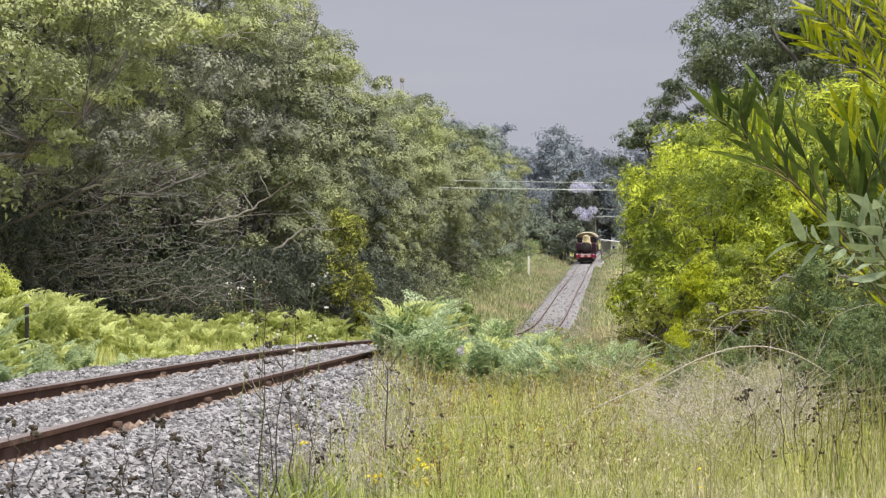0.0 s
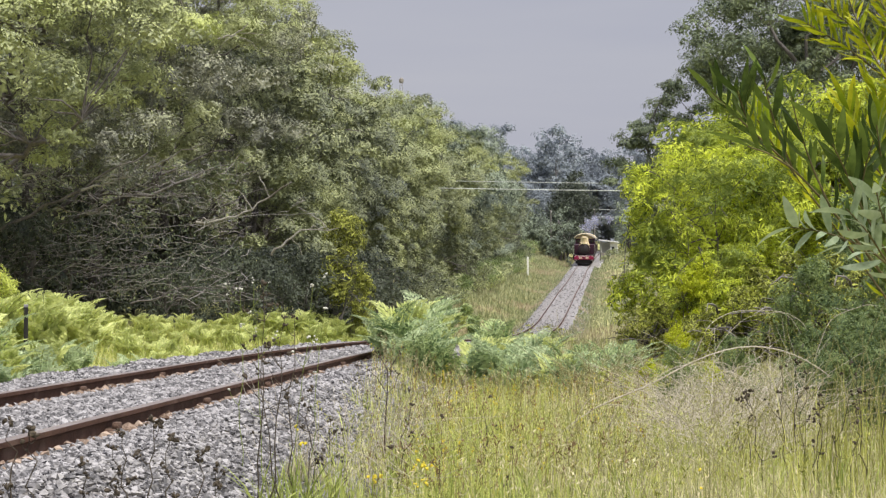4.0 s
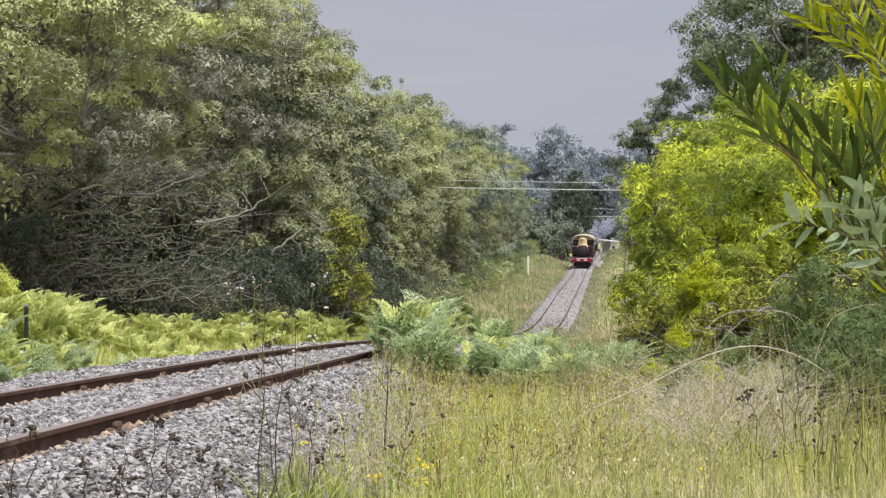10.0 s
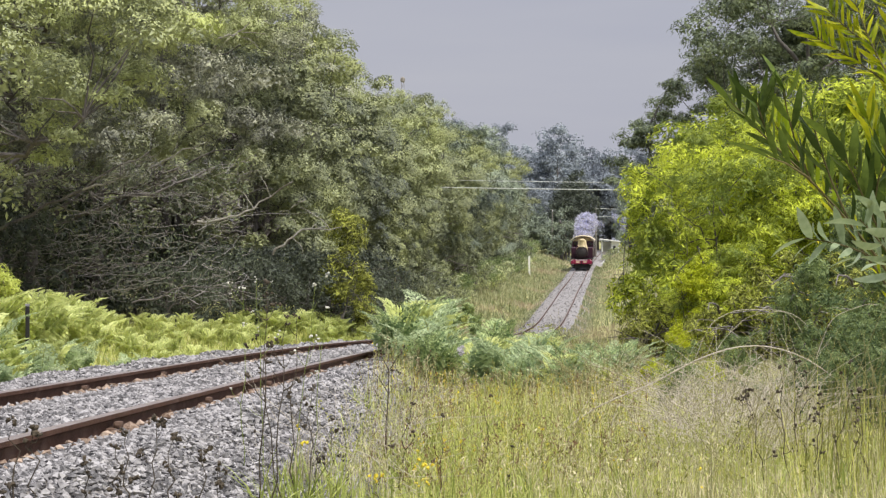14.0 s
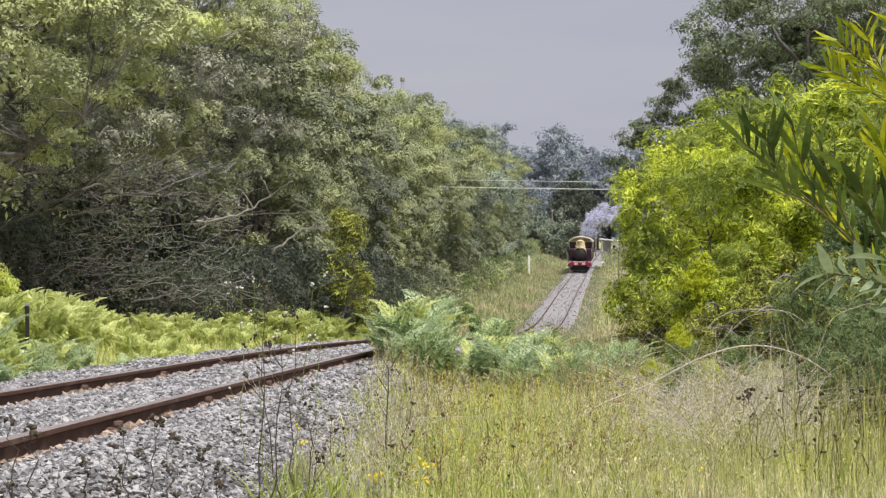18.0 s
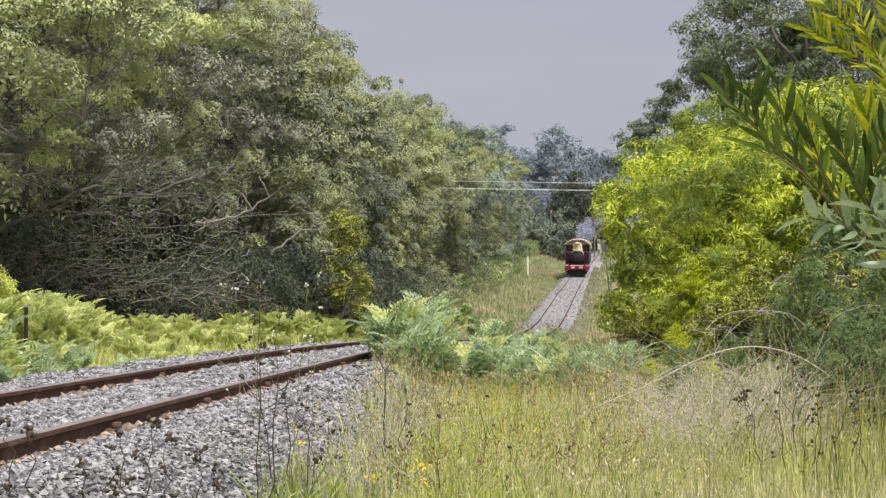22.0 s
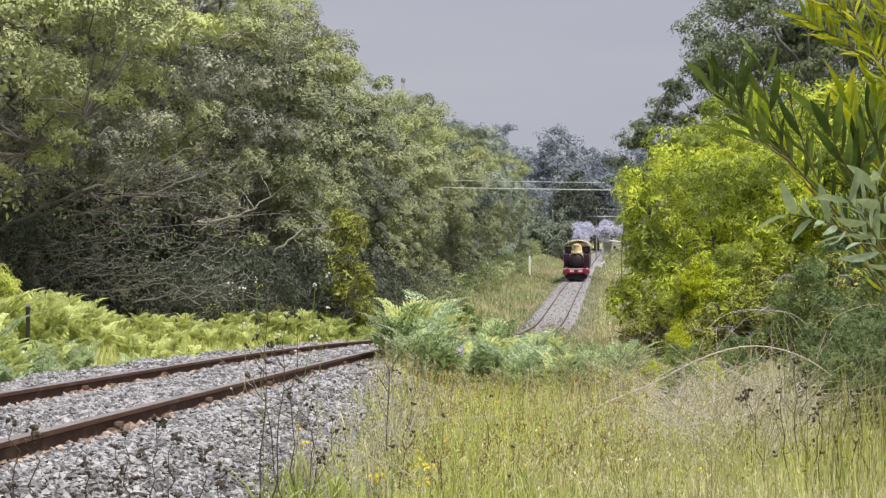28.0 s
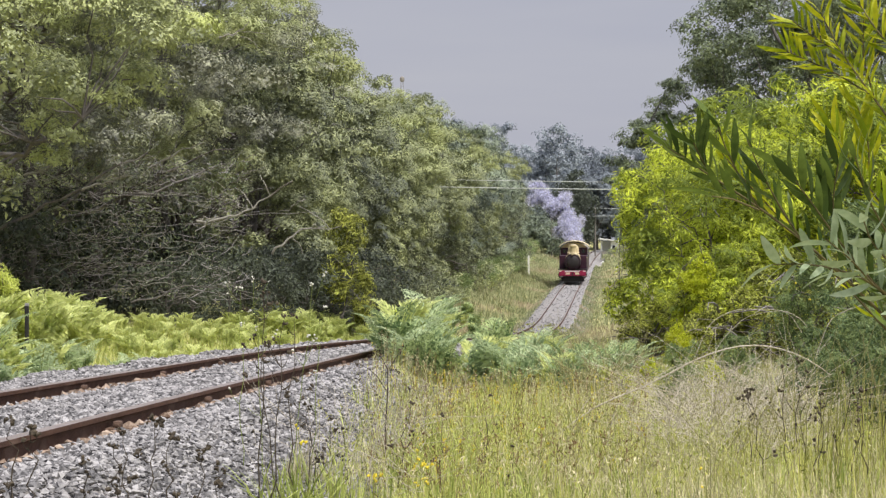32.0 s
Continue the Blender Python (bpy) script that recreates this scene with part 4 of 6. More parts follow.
def plant_ferns():
    rng = np.random.default_rng(31)

    def fern(x, y, k, size, label, group):
        ob = put("bracken_fern", None, m=Matrix.LocRotScale((x, y, max(float(ground(x, y)), float(bed_height(x, y))) - 0.04), Euler((0, 0, rng.uniform(0, 6.28))), (size,) * 3))
        tagged(ob, label, "fern", group)
        put("stem", FERNS[k][0], ob)
        put("fronds", FERNS[k][1], ob)
        return ob

    for i in range(30):
        y = rng.uniform(22.5, 33)
        px = rng.uniform(735, 1075) if y > 24 else rng.uniform(770, 1030)
        top = 0.95 - 0.4 * step(860, 1080, px)
        x = (px - 784) / FOCAL * y
        ob = fern(x, y, int(rng.choice((6, 7, 6, 1, 7, 3, 6, 4))), top * rng.uniform(0.85, 1.3), "pale green bracken fern in a thick patch by the line", "bracken by the line")
        if i % 2 == 0:
            SWAYING.append((ob, 9.0, 0.1 * x))
    for i in range(190):
        y = 15.5 + 48 * rng.random() ** 1.2
        s = -rng.uniform(3.35 - 0.5 * step(30, 50, y), 5.6 + 0.04 * y)
        x = float(course(y)[0]) + s
        tall = 0.66 if s > -4.1 else rng.uniform(0.9, 1.3) * (1.0 if y < 30 else 0.8)
        px = 784 + x / y * FOCAL
        tall *= 1 - 0.42 * float(step(120, 230, px)) * float(step(60, 45, y))
        if y < 24.5 and abs(px - 47) < 26 and tall > 0.7:
            continue
        fern(x, y, (7 if y < 30 else 4) if s > -4.3 else 4 if rng.random() < 0.6 else 2, tall, "bracken fern on the verge under the gums", "bracken on the far verge")
    for i, (px, y, size) in enumerate(((690, 24.0, 0.8), (702, 23.2, 0.95), (716, 24.5, 1.05), (728, 22.6, 0.85), (740, 25.0, 1.1), (752, 22.2, 0.8), (700, 25.5, 0.8), (765, 23.4, 1.0))):
        ob = fern((px - 784) / FOCAL * y, y, (7, 3, 4, 7)[i % 4], size, "bracken fern hanging over the stones", "bracken by the line")
        SWAYING.append((ob, 14.0, 0.1 * px / 100))
    for i in range(16):
        y = rng.uniform(21.5, 26)
        px = rng.uniform(985, 1105)
        ob = fern((px - 784) / FOCAL * y, y, int(rng.choice((7, 6, 3))), rng.uniform(0.6, 0.95), "low bracken fern at the edge of the patch", "bracken by the line")
    for i in range(40):
        y = rng.uniform(17.3, 23.5)
        s = -rng.uniform(3.35, 4.5)
        x = float(course(y)[0]) + s
        if abs(784 + x / y * FOCAL - 47) > 22 or y > 24:
            fern(x, y, int(rng.choice((6, 7, 6, 7, 0))), rng.uniform(0.6, 0.85), "pale sea-green bracken fern along the stones", "bracken on the far verge")
    for i in range(10):
        y = rng.uniform(60, 110)
        s = -rng.uniform(3.0, 5.6)
        x = float(course(y)[0]) + s
        fern(x, y, int(rng.choice((4, 5))), rng.uniform(0.7, 1.2), "bracken fern on the bank of the line", "bracken on the far verge")


plant_ferns()


def blades(x, y, height, width, rng, lean=0.35, bends=3):
    """Grass blades of a few bent pieces."""
    n = len(x)
    z = np.maximum(ground(x, y), bed_height(x, y))
    a = rng.uniform(0, 2 * np.pi, n)
    tilt = np.abs(rng.normal(0, lean, n))
    out = np.stack([np.cos(a), np.sin(a), np.zeros(n)], -1)
    turn = a + np.pi / 2 + rng.uniform(-0.9, 0.9, n)
    across = np.stack([np.cos(turn), np.sin(turn), np.zeros(n)], -1)
    base = np.stack([x, y, z - 0.03], -1)
    rows = []
    first, arch = 0.4 * tilt, 0.9 * tilt + 0.05
    for t, w in (((0, 1.0), (0.45, 0.85), (0.8, 0.5), (1.0, 0.08)) if bends == 3 else ((0, 1.0), (1.0, 0.15))):
        gone = height * (np.cos(first) - np.cos(first + arch * t)) / arch
        risen = height * (np.sin(first + arch * t) - np.sin(first)) / arch
        c = base + out * gone[:, None] + np.array([0, 0, 1.0]) * risen[:, None]
        rows += [c - across * (width * w / 2)[:, None], c + across * (width * w / 2)[:, None]]
    v = np.stack(rows, 1).reshape(-1, 3)
    k = 2 * (bends + 1) * np.arange(n)[:, None]
    f = np.concatenate([k + np.array([[2 * r, 2 * r + 1, 2 * r + 3, 2 * r + 2]]) for r in range(bends)], 1).reshape(-1, 4)
    return v, f


def sow(name, mat, n, zone, height, width, label, seed, lean=0.35, bends=3):
    rng = np.random.default_rng(seed)
    x, y = zone(rng, n)
    h = height[0] + (height[1] - height[0]) * rng.random(len(x)) ** 1.5
    h *= 0.75 + 0.35 * bumps(x, y, 0.8, seed)
    w = width * np.maximum(1, y / 18) * rng.uniform(0.6, 1.3, len(x))
    ob = put(name, sheet(name, *blades(x, y, np.maximum(h, 0.08), w, rng, lean, bends), mat))
    return tagged(ob, label, "grass", kind="stuff")


def by_view(px0, px1, y0, y1, power=1.0):
    """Places between two sight lines and two distances, off the stone bed."""
    def zone(rng, n):
        y = y0 + (y1 - y0) * rng.random(n) ** power
        x = (rng.uniform(px0, px1, n) - 784) / FOCAL * y
        s = x - course(y)[0]
        keep = s > np.clip(2.25 - 0.075 * (y - 9), 1.12, 2.3) - 0.1 + rng.random(n) ** 2 * 0.7
        return x[keep], y[keep]
    return zone


def by_line(s0, s1, y0, y1):
    def zone(rng, n):
        y = y0 + (y1 - y0) * rng.random(n) ** 1.3
        return course(y)[0] + rng.uniform(s0, s1, n), y
    return zone


sow("green_grass", M["grass"], 52000, by_view(470, 1200, 8.5, 27, 1.0), (0.08, 0.36), 0.0085, "long green and yellow grass beside the track", 51, 1.25)
sow("dry_grass", M["straw"], 46000, by_view(930, 1620, 8.5, 36, 1.1), (0.12, 0.5), 0.0075, "pale dry grass tangled under the bushes", 52, 1.4)


def sow_heads(name, mat, n, zone, height, label, seed, size=(0.035, 0.010)):
    """Thin stems that stand over the grass, each ending in a loose seed head."""
    rng = np.random.default_rng(seed)
    x, y = zone(rng, n)
    k = len(x)
    z = np.maximum(ground(x, y), bed_height(x, y))
    tip = np.stack([x + rng.normal(0, 0.07, k), y + rng.normal(0, 0.07, k), z + rng.uniform(*height, k)], -1)
    foot = np.stack([x, y, z - 0.02], -1)
    side = np.array([0.0016, 0, 0]) * np.maximum(1, y / 14)[:, None]
    stems = (np.stack([foot - side, foot + side, tip + side * 0.6, tip - side * 0.6], 1).reshape(-1, 3), np.arange(4 * k).reshape(k, 4))
    d = unit(rng.normal(0, 0.45, (k, 6, 3)) + np.array([0, 0, 0.6]))
    at = tip[:, None] + rng.normal(0, 0.012, (k, 6, 3)) * np.array([1, 1, 2.2])
    heads = leaf_quads(at.reshape(-1, 3), d.reshape(-1, 3), size[0], size[1], rng)
    tagged(put(name, sheet(name, *merged([stems, heads]), mat)), label, "grass", kind="stuff")


sow_heads("flowering_grass", M["straw"], 1700, by_view(620, 1330, 9, 23, 0.9), (0.2, 0.46), "thin pale flowering stems over the grass", 59)
sow_heads("flowering_grass", M["stem"], 700, by_view(560, 1560, 9, 19, 0.9), (0.2, 0.5), "olive flowering stems over the grass", 60)
sow_heads("rusty_grass", M["rusty"], 520, by_view(640, 1150, 10, 24, 1.0), (0.2, 0.45), "rusty brown seeding grass among the green", 67)
sow_heads("small_flowers", M["yellow"], 130, by_view(640, 1150, 11, 24, 0.8), (0.2, 0.4), "small yellow flowers dotted over the grass", 68, (0.02, 0.014))
sow("dry_grass", M["straw"], 26000, by_view(880, 1330, 26, 95, 1.2), (0.2, 0.5), 0.012, "straw-coloured grass on the slope beside the line", 53, 0.6, 1)
sow("tall_grass", M["straw"], 6000, by_view(880, 1100, 30, 47, 1.0), (0.35, 0.95), 0.010, "tall dry grass and weeds on the slope beside the line", 57, 0.8)
sow("verge_grass", M["verge"], 30000, by_line(-7.5, -3.25, 14, 75), (0.15, 0.45), 0.014, "bright yellow-green grass on the far verge", 54, 1.0, 3)
sow("bank_grass", M["bank"], 20000, by_line(-7.5, -2.6, 75, 268), (0.25, 0.6), 0.018, "yellow-green grass on the bank of the line", 55, 0.4, 1)
sow("bank_grass", M["bank"], 18000, by_line(2.2, 11.0, 60, 268), (0.25, 0.6), 0.018, "pale grass on the near bank of the line", 56, 0.4, 1)


sow("bank_grass", M["bank"], 9000, by_line(-2.75, -1.65, 60, 225), (0.08, 0.34), 0.016, "short grass creeping over the edge of the stones", 65, 0.5, 1)
sow("bank_grass", M["bank"], 9000, by_line(1.45, 2.5, 60, 225), (0.08, 0.34), 0.016, "short grass creeping over the near edge of the stones", 66, 0.5, 1)
sow("coarse_grass", M["tuft"], 1700, by_view(470, 1180, 8.8, 17, 0.8), (0.16, 0.5), 0.011, "coarse green blades among the long grass", 61, 1.0)
sow("coarse_grass", M["tuft"], 900, by_view(1150, 1600, 9.0, 16, 0.8), (0.2, 0.6), 0.009, "coarse green blades among the dry grass", 62, 0.8)
sow("coarse_grass", M["stem"], 240, by_view(1395, 1580, 9.4, 13.5, 0.8), (0.3, 0.95), 0.009, "thick clump of olive stems beside the bushes", 63, 0.16)
sow("coarse_grass", M["stem"], 900, by_view(900, 1400, 9.2, 15, 0.8), (0.2, 0.6), 0.007, "olive stems scattered through the grass", 64, 0.4)


def plant_tufts():
    """Coarse green tufts and a tangle of dead twigs in the grass."""
    rng = np.random.default_rng(58)
    for px, y, h in ((560, 10.2, 0.42), (600, 10.6, 0.4), (520, 9.8, 0.4), (640, 10.0, 0.34), (790, 10.4, 0.3), (905, 10.3, 0.38), (935, 10.6, 0.42), (1010, 10.0, 0.3), (1120, 10.1, 0.32),
                     (700, 12.5, 0.36), (760, 14.5, 0.4), (860, 16.0, 0.4), (1480, 10.3, 0.4), (1330, 10.2, 0.34), (480, 9.6, 0.34), (1250, 14, 0.35)):
        x = (px - 784) / FOCAL * y
        n = 46
        v, f = blades(np.full(n, x) + rng.normal(0, 0.045, n), np.full(n, y) + rng.normal(0, 0.045, n), h * rng.uniform(0.55, 1.2, n), np.full(n, 0.012), rng, 0.95)
        v = v - np.array([x, y, float(ground(x, y))])
        tagged(put("grass_tuft", sheet("grass_tuft", v, f, M["tuft"]), m=pose(x, y, float(ground(x, y)))), "coarse dark green grass tuft beside the track", "grass tuft", "grass tufts")

    for px, y, h in ((536, 10.9, 0.34), (520, 10.6, 0.26), (566, 11.2, 0.24), (650, 12.6, 0.26), (672, 13.2, 0.3), (628, 12.2, 0.2), (700, 14.0, 0.28)):
        x = (px - 784) / FOCAL * y
        n, z = 26, max(float(ground(x, y)), float(bed_height(x, y)))
        v, f = blades(np.full(n, x) + rng.normal(0, 0.03, n), np.full(n, y) + rng.normal(0, 0.03, n), h * rng.uniform(0.5, 1.15, n), np.full(n, 0.008), rng, 0.35)
        tagged(put("dead_tussock", sheet("dead_tussock", v - np.array([x, y, z]), f, M["straw"]), m=pose(x, y, z)), "pale dead grass tussock on the edge of the stones", "grass tuft", "grass tufts", "stuff")
    for _ in range(34):
        y = rng.uniform(10.2, 19)
        px = rng.uniform(640, 1560)
        x = (px - 784) / FOCAL * y
        n = 34
        v, f = blades(np.full(n, x) + rng.normal(0, 0.05, n), np.full(n, y) + rng.normal(0, 0.05, n), rng.uniform(0.22, 0.42) * rng.uniform(0.5, 1.2, n), np.full(n, 0.009), rng, 0.7)
        v = v - np.array([x, y, float(ground(x, y))])
        tagged(put("grass_tuft", sheet("grass_tuft", v, f, M["tuft" if px < 1150 else "straw"]), m=pose(x, y, float(ground(x, y)))),
               "green grass tuft among paler grass" if px < 1150 else "pale dry grass tuft under the bushes", "grass tuft", "grass tufts")

    def twigs(name, n, px, ys, size, up, mat, label, r=0.003, seed=0):
        pieces = []
        for _ in range(n):
            y = rng.uniform(*ys)
            x = (rng.uniform(*px) - 784) / FOCAL * y
            z = float(ground(x, y))
            a = np.array([x, y, z + rng.uniform(0, 0.45)])
            q = a + np.array([rng.normal(0, 1), rng.normal(0, 0.7), abs(rng.normal(up, 0.4))]) * size * rng.uniform(0.4, 1.1)
            pieces.append(tube(bend(a, q, rng.uniform(-0.05, 0.18) * size, 5, 0.02 * size, rng), np.linspace(r, r * 0.4, 5), 3))
        tagged(put(name, sheet(name, *merged(pieces), mat, True)), label, "twigs", kind="stuff")

    twigs("dead_twigs", 1000, (1170, 1440), (12.0, 18), 0.5, 0.5, M["dead"], "tangle of pale dead twigs in the dry grass")
    twigs("dry_stems", 170, (1240, 1600), (10.2, 15), 0.3, 2.2, M["stalk_olive"], "upright olive stems in the dry grass", 0.003)
    twigs("dry_stems", 70, (640, 1150), (10.2, 17), 0.22, 2.2, M["stalk_olive"], "upright olive stems in the green grass", 0.0025)
    twigs("dead_twigs", 330, (470, 760), (10.0, 15), 0.35, 0.9, M["dead"], "pale dry twigs at the edge of the stones", 0.0028)
    twigs("dry_weeds", 320, (985, 1130), (18.0, 26), 0.45, 1.0, M["stalk_olive"], "dull dry weeds among the bracken", 0.004)


plant_tufts()


def plant_track_weeds():
    """Low dark weeds where the far stretch of the line dips out of sight."""
    rng = np.random.default_rng(59)
    for _ in range(46):
        y = rng.uniform(88, 104)
        x = float(course(y)[0]) + rng.uniform(-1.3, 1.5)
        n = 16
        v, f = blades(np.full(n, x) + rng.normal(0, 0.10, n), np.full(n, y) + rng.normal(0, 0.10, n), rng.uniform(0.08, 0.2) * rng.uniform(0.6, 1.4, n), np.full(n, 0.045), rng, 0.9)
        z = float(bed_height(x, y))
        tagged(put("track_weed", sheet("track_weed", v - np.array([x, y, z]), f, M["brown_scrub"]), m=pose(x, y, z)), "low dull weed growing in the stone bed", "weed", "weeds between the rails")


plant_track_weeds()


# ---------------------------------------------------------------- posts, poles, wires, shed
def build_posts():
    x, y, _ = spot(47, 560, 24)
    z = float(ground(x, y))
    post = tagged(put("guide_post", None, m=pose(x, y, z)), "slim black post with a grey cap in the bracken", "post")
    top = float(spot(47, 536, 24)[2]) - z
    part("shaft", box_bm(0.055, 0.045, top - 0.06, (0, 0, (top - 0.06) / 2), 0.008), M["black"], post)
    part("tip", box_bm(0.06, 0.05, 0.04, (0, 0, top - 0.04), 0.008), M["steel"], post, "grey cap")
    x, y, ztop = spot(935, 454, 185)
    z = float(ground(x, y))
    post = tagged(put("marker_post", None, m=pose(x, y, z)), "white painted marker post on the grassy bank", "post")
    part("shaft", box_bm(0.2, 0.12, ztop - z, (0, 0, (ztop - z) / 2), 0.02), M["white"], post)


build_posts()


def build_power_line():
    poles = []
    for px, y, top_px, label in ((976, 245, 372, "tall grey timber power pole at the wood's edge"), (1053, 262, 368, "shorter timber pole beside the shed"),
                                 (705, 104, 314, "tall timber power pole among the gums"), (1310, 106, 320, "tall timber power pole behind the wattles")):
        x, _, ztop = spot(px, top_px, y)
        z = float(ground(x, y))
        pole = tagged(put("power_pole", None, m=pose(x, y, z)), label, "pole", "power poles")
        h = ztop - z
        part("mast", lathe_bm([(0.13, 0), (0.11, h * 0.5), (0.075, h), (0.03, h + 0.05)], 10), M["timber"], pole, smooth=False)
        part("crossarm", box_bm(0.12, 0.1, 0.12, (0, 0, h - 0.35), 0.01) if px == 1053 else box_bm(0.1, 2.0, 0.12, (0, 0, h - 0.35), 0.01), M["timber"], pole)
        for k in (-0.8, 0.8):
            part("insulator", lathe_bm([(0.03, 0), (0.06, 0.03), (0.06, 0.1), (0.03, 0.14)], 8), M["white"], pole, m=pose(0, k if px != 1053 else 0.05 * k, h - 0.29))
    for px0, py0, px1, py1, y, r in ((705, 318, 1310, 326, 105, 0.016), (705, 331, 1310, 339, 104.6, 0.025), (1040, 369, 1130, 372, 262, 0.035), (1036, 384, 1130, 383, 262, 0.035)):
        line = bend(spot(px0, py0, y), spot(px1, py1, y), -0.04, 16)
        tagged(put("power_cable", sheet("power_cable", *tube(line, r, 5), M["wire"], True)), "pale overhead cable strung across the line", "cable", "overhead cables")


build_power_line()


def build_shed():
    x, y, z0 = spot(1077, 450, 243)
    base = float(ground(x, y))
    shed = tagged(put("trackside_hut", None, m=pose(x, y, base - 0.05)), "small grey hut with a white panel and pale roof", "hut")
    h = float(spot(0, 428, 243)[2]) - base
    for nm, sx, sy, px, py in (("wall", 2.2, 0.1, 0, 0.75), ("wall", 0.1, 1.4, -1.05, 0), ("wall", 0.1, 1.4, 1.25, 0)):
        part(nm, box_bm(sx, sy, h, (px, py, h / 2), 0.01), M["white"], shed)
    part("wall", box_bm(1.1, 0.1, h, (0.75, -0.75, h / 2), 0.01), M["white"], shed)
    part("counter_wall", box_bm(1.3, 0.1, h * 0.4, (-0.45, -0.74, h * 0.2), 0.01), M["timber"], shed)
    roof = box_bm(2.9, 2.2, 0.16, (0, 0, 0), 0.04)
    part("roof", roof, M["white"], shed, "pale sloping roof with overhanging eaves", m=pose(0.0, -0.1, h + 0.16, 0, 7, 0))
    part("window", box_bm(0.4, 0.06, 0.7, (0.62, -0.81, h * 0.6), 0.01), M["glass"], shed)
    for px, s in ((1063, 0.3), (1067, 0.25)):
        x, y, _ = spot(px, 452, 240)
        z = float(ground(x, y))
        bm = bmesh.new()
        bmesh.ops.create_icosphere(bm, subdivisions=2, radius=s)
        for v in bm.verts:
            v.co *= 0.85 + 0.25 * noise.noise(v.co * 3)
        rock = part("white_boulder", bm, M["white"], None, m=pose(x, y, z + s * 0.7))
        tagged(rock, "whitewashed boulder beside the hut", "boulder")


build_shed()


# ---------------------------------------------------------------- the train
def wheel(parent, x, y, r, mat="soot"):
    m = pose(x, y, r, 0, 90, 0)
    tyre = part("wheel", lathe_bm([(r, -0.06), (r, 0.06), (r * 0.9, 0.075), (r * 0.86, 0.03), (r * 0.3, 0.03), (r * 0.22, 0.09), (0.02, 0.09)], 20), M[mat], parent, m=m)
    part("wheel_rim", lathe_bm([(r * 0.99, 0.062), (r * 0.99, 0.08), (r * 0.93, 0.085), (r * 0.9, 0.078)], 20), M["steel"], tyre)
    return tyre


def build_locomotive():
    """A side-tank engine; its front faces -y, the origin lies on the rail heads under the buffers."""
    loco = tagged(put("locomotive", None), "maroon and black steam tank engine with a cream arched cab roof", "locomotive")
    part("frame", box_bm(1.9, 8.4, 0.5, (0, 4.5, 0.95), 0.03), M["soot"], loco)
    beam = part("buffer_beam", box_bm(2.55, 0.16, 0.52, (0, 0.36, 1.02), 0.02), M["crimson"], loco, "crimson buffer beam")
    part("lining", box_bm(2.5, 0.02, 0.07, (0, 0.272, 1.22), 0.004), M["white"], beam, "white lining stripe")
    for x in (-0.87, 0.87):
        b = part("buffer", lathe_bm([(0.13, 0), (0.12, 0.3), (0.08, 0.32), (0.08, 0.44), (0.24, 0.46), (0.25, 0.5), (0.22, 0.53)], 18), M["crimson"], beam,
                 "crimson buffer with a worn face", m=pose(x, 0.28, 1.05, 90, 0, 0))
    # plate added only to keep the space under the beam black
    part("underside_filler", box_bm(2.2, 0.08, 0.5, (0, 0.62, 0.47), 0.03), M["soot"], loco, "black plate added to fill the dark space under the beam")
    part("coupling", box_bm(0.1, 0.3, 0.3, (0, 0.15, 0.95), 0.03), M["soot"], beam)
    for x in (-0.55, 0.55):
        part("painted_bar", box_bm(0.62, 0.02, 0.2, (x, 0.27, 1.0), 0.004), M["cream"], beam, "pale painted bars on the beam")
    for x in (-1.05, 1.05):
        part("guard_iron", box_bm(0.08, 0.12, 0.62, (x * 0.72, 0.5, 0.5), 0.02), M["soot"], loco)
        part("cylinder", lathe_bm([(0.3, 0), (0.32, 0.03), (0.32, 0.9), (0.28, 0.95)], 18), M["maroon"], loco, m=pose(x, 1.5, 0.85, 90, 0, 0))
        part("cylinder_cover", lathe_bm([(0.25, 0), (0.22, 0.05), (0.08, 0.08)], 16), M["steel"], loco, m=pose(x, 0.57, 0.85, 90, 0, 0))
        part("running_board", box_bm(0.75, 8.2, 0.07, (x * 0.95, 4.6, 1.36), 0.01), M["soot"], loco)
    smokebox = part("smokebox", lathe_bm([(0.72, 0), (0.77, 0.04), (0.77, 1.3), (0.74, 1.34)], 32, pose(0, 2.0, 2.1, 90, 0, 0)), M["soot"], loco, smooth=False)
    part("smokebox_door", lathe_bm([(0.6, 0), (0.6, 0.03), (0.5, 0.1), (0.28, 0.17), (0.05, 0.19)], 28, pose(0, 0.66, 2.1, 90, 0, 0)), M["soot"], smokebox)
    part("door_ring", lathe_bm([(0.66, 0), (0.66, 0.03), (0.61, 0.035), (0.60, 0.0)], 28, pose(0, 0.655, 2.1, 90, 0, 0)), M["maroon"], smokebox, "dark ring round the smokebox door")
    part("headlamp", lathe_bm([(0.14, 0), (0.16, 0.03), (0.16, 0.2), (0.1, 0.22)], 16, pose(0, 0.62, 2.92, 90, 0, 0)), M["brass"], smokebox, "brass headlamp")
    boiler = part("boiler", lathe_bm([(0.76, 0), (0.76, 4.4)], 32, pose(0, 6.4, 2.2, 90, 0, 0)), M["brass"], loco, "tan clad boiler")
    for y in (2.4, 3.6, 4.8):
        part("boiler_band", lathe_bm([(0.765, 0), (0.775, 0.01), (0.775, 0.06), (0.765, 0.07)], 32, pose(0, y, 2.2, 90, 0, 0)), M["brass"], boiler)
    part("chimney", lathe_bm([(0.42, 0), (0.31, 0.14), (0.27, 0.28), (0.30, 0.72), (0.37, 0.78), (0.37, 0.9), (0.26, 0.92)], 22), M["brass"], loco, "brass-capped tan chimney", m=pose(0, 1.35, 2.78))
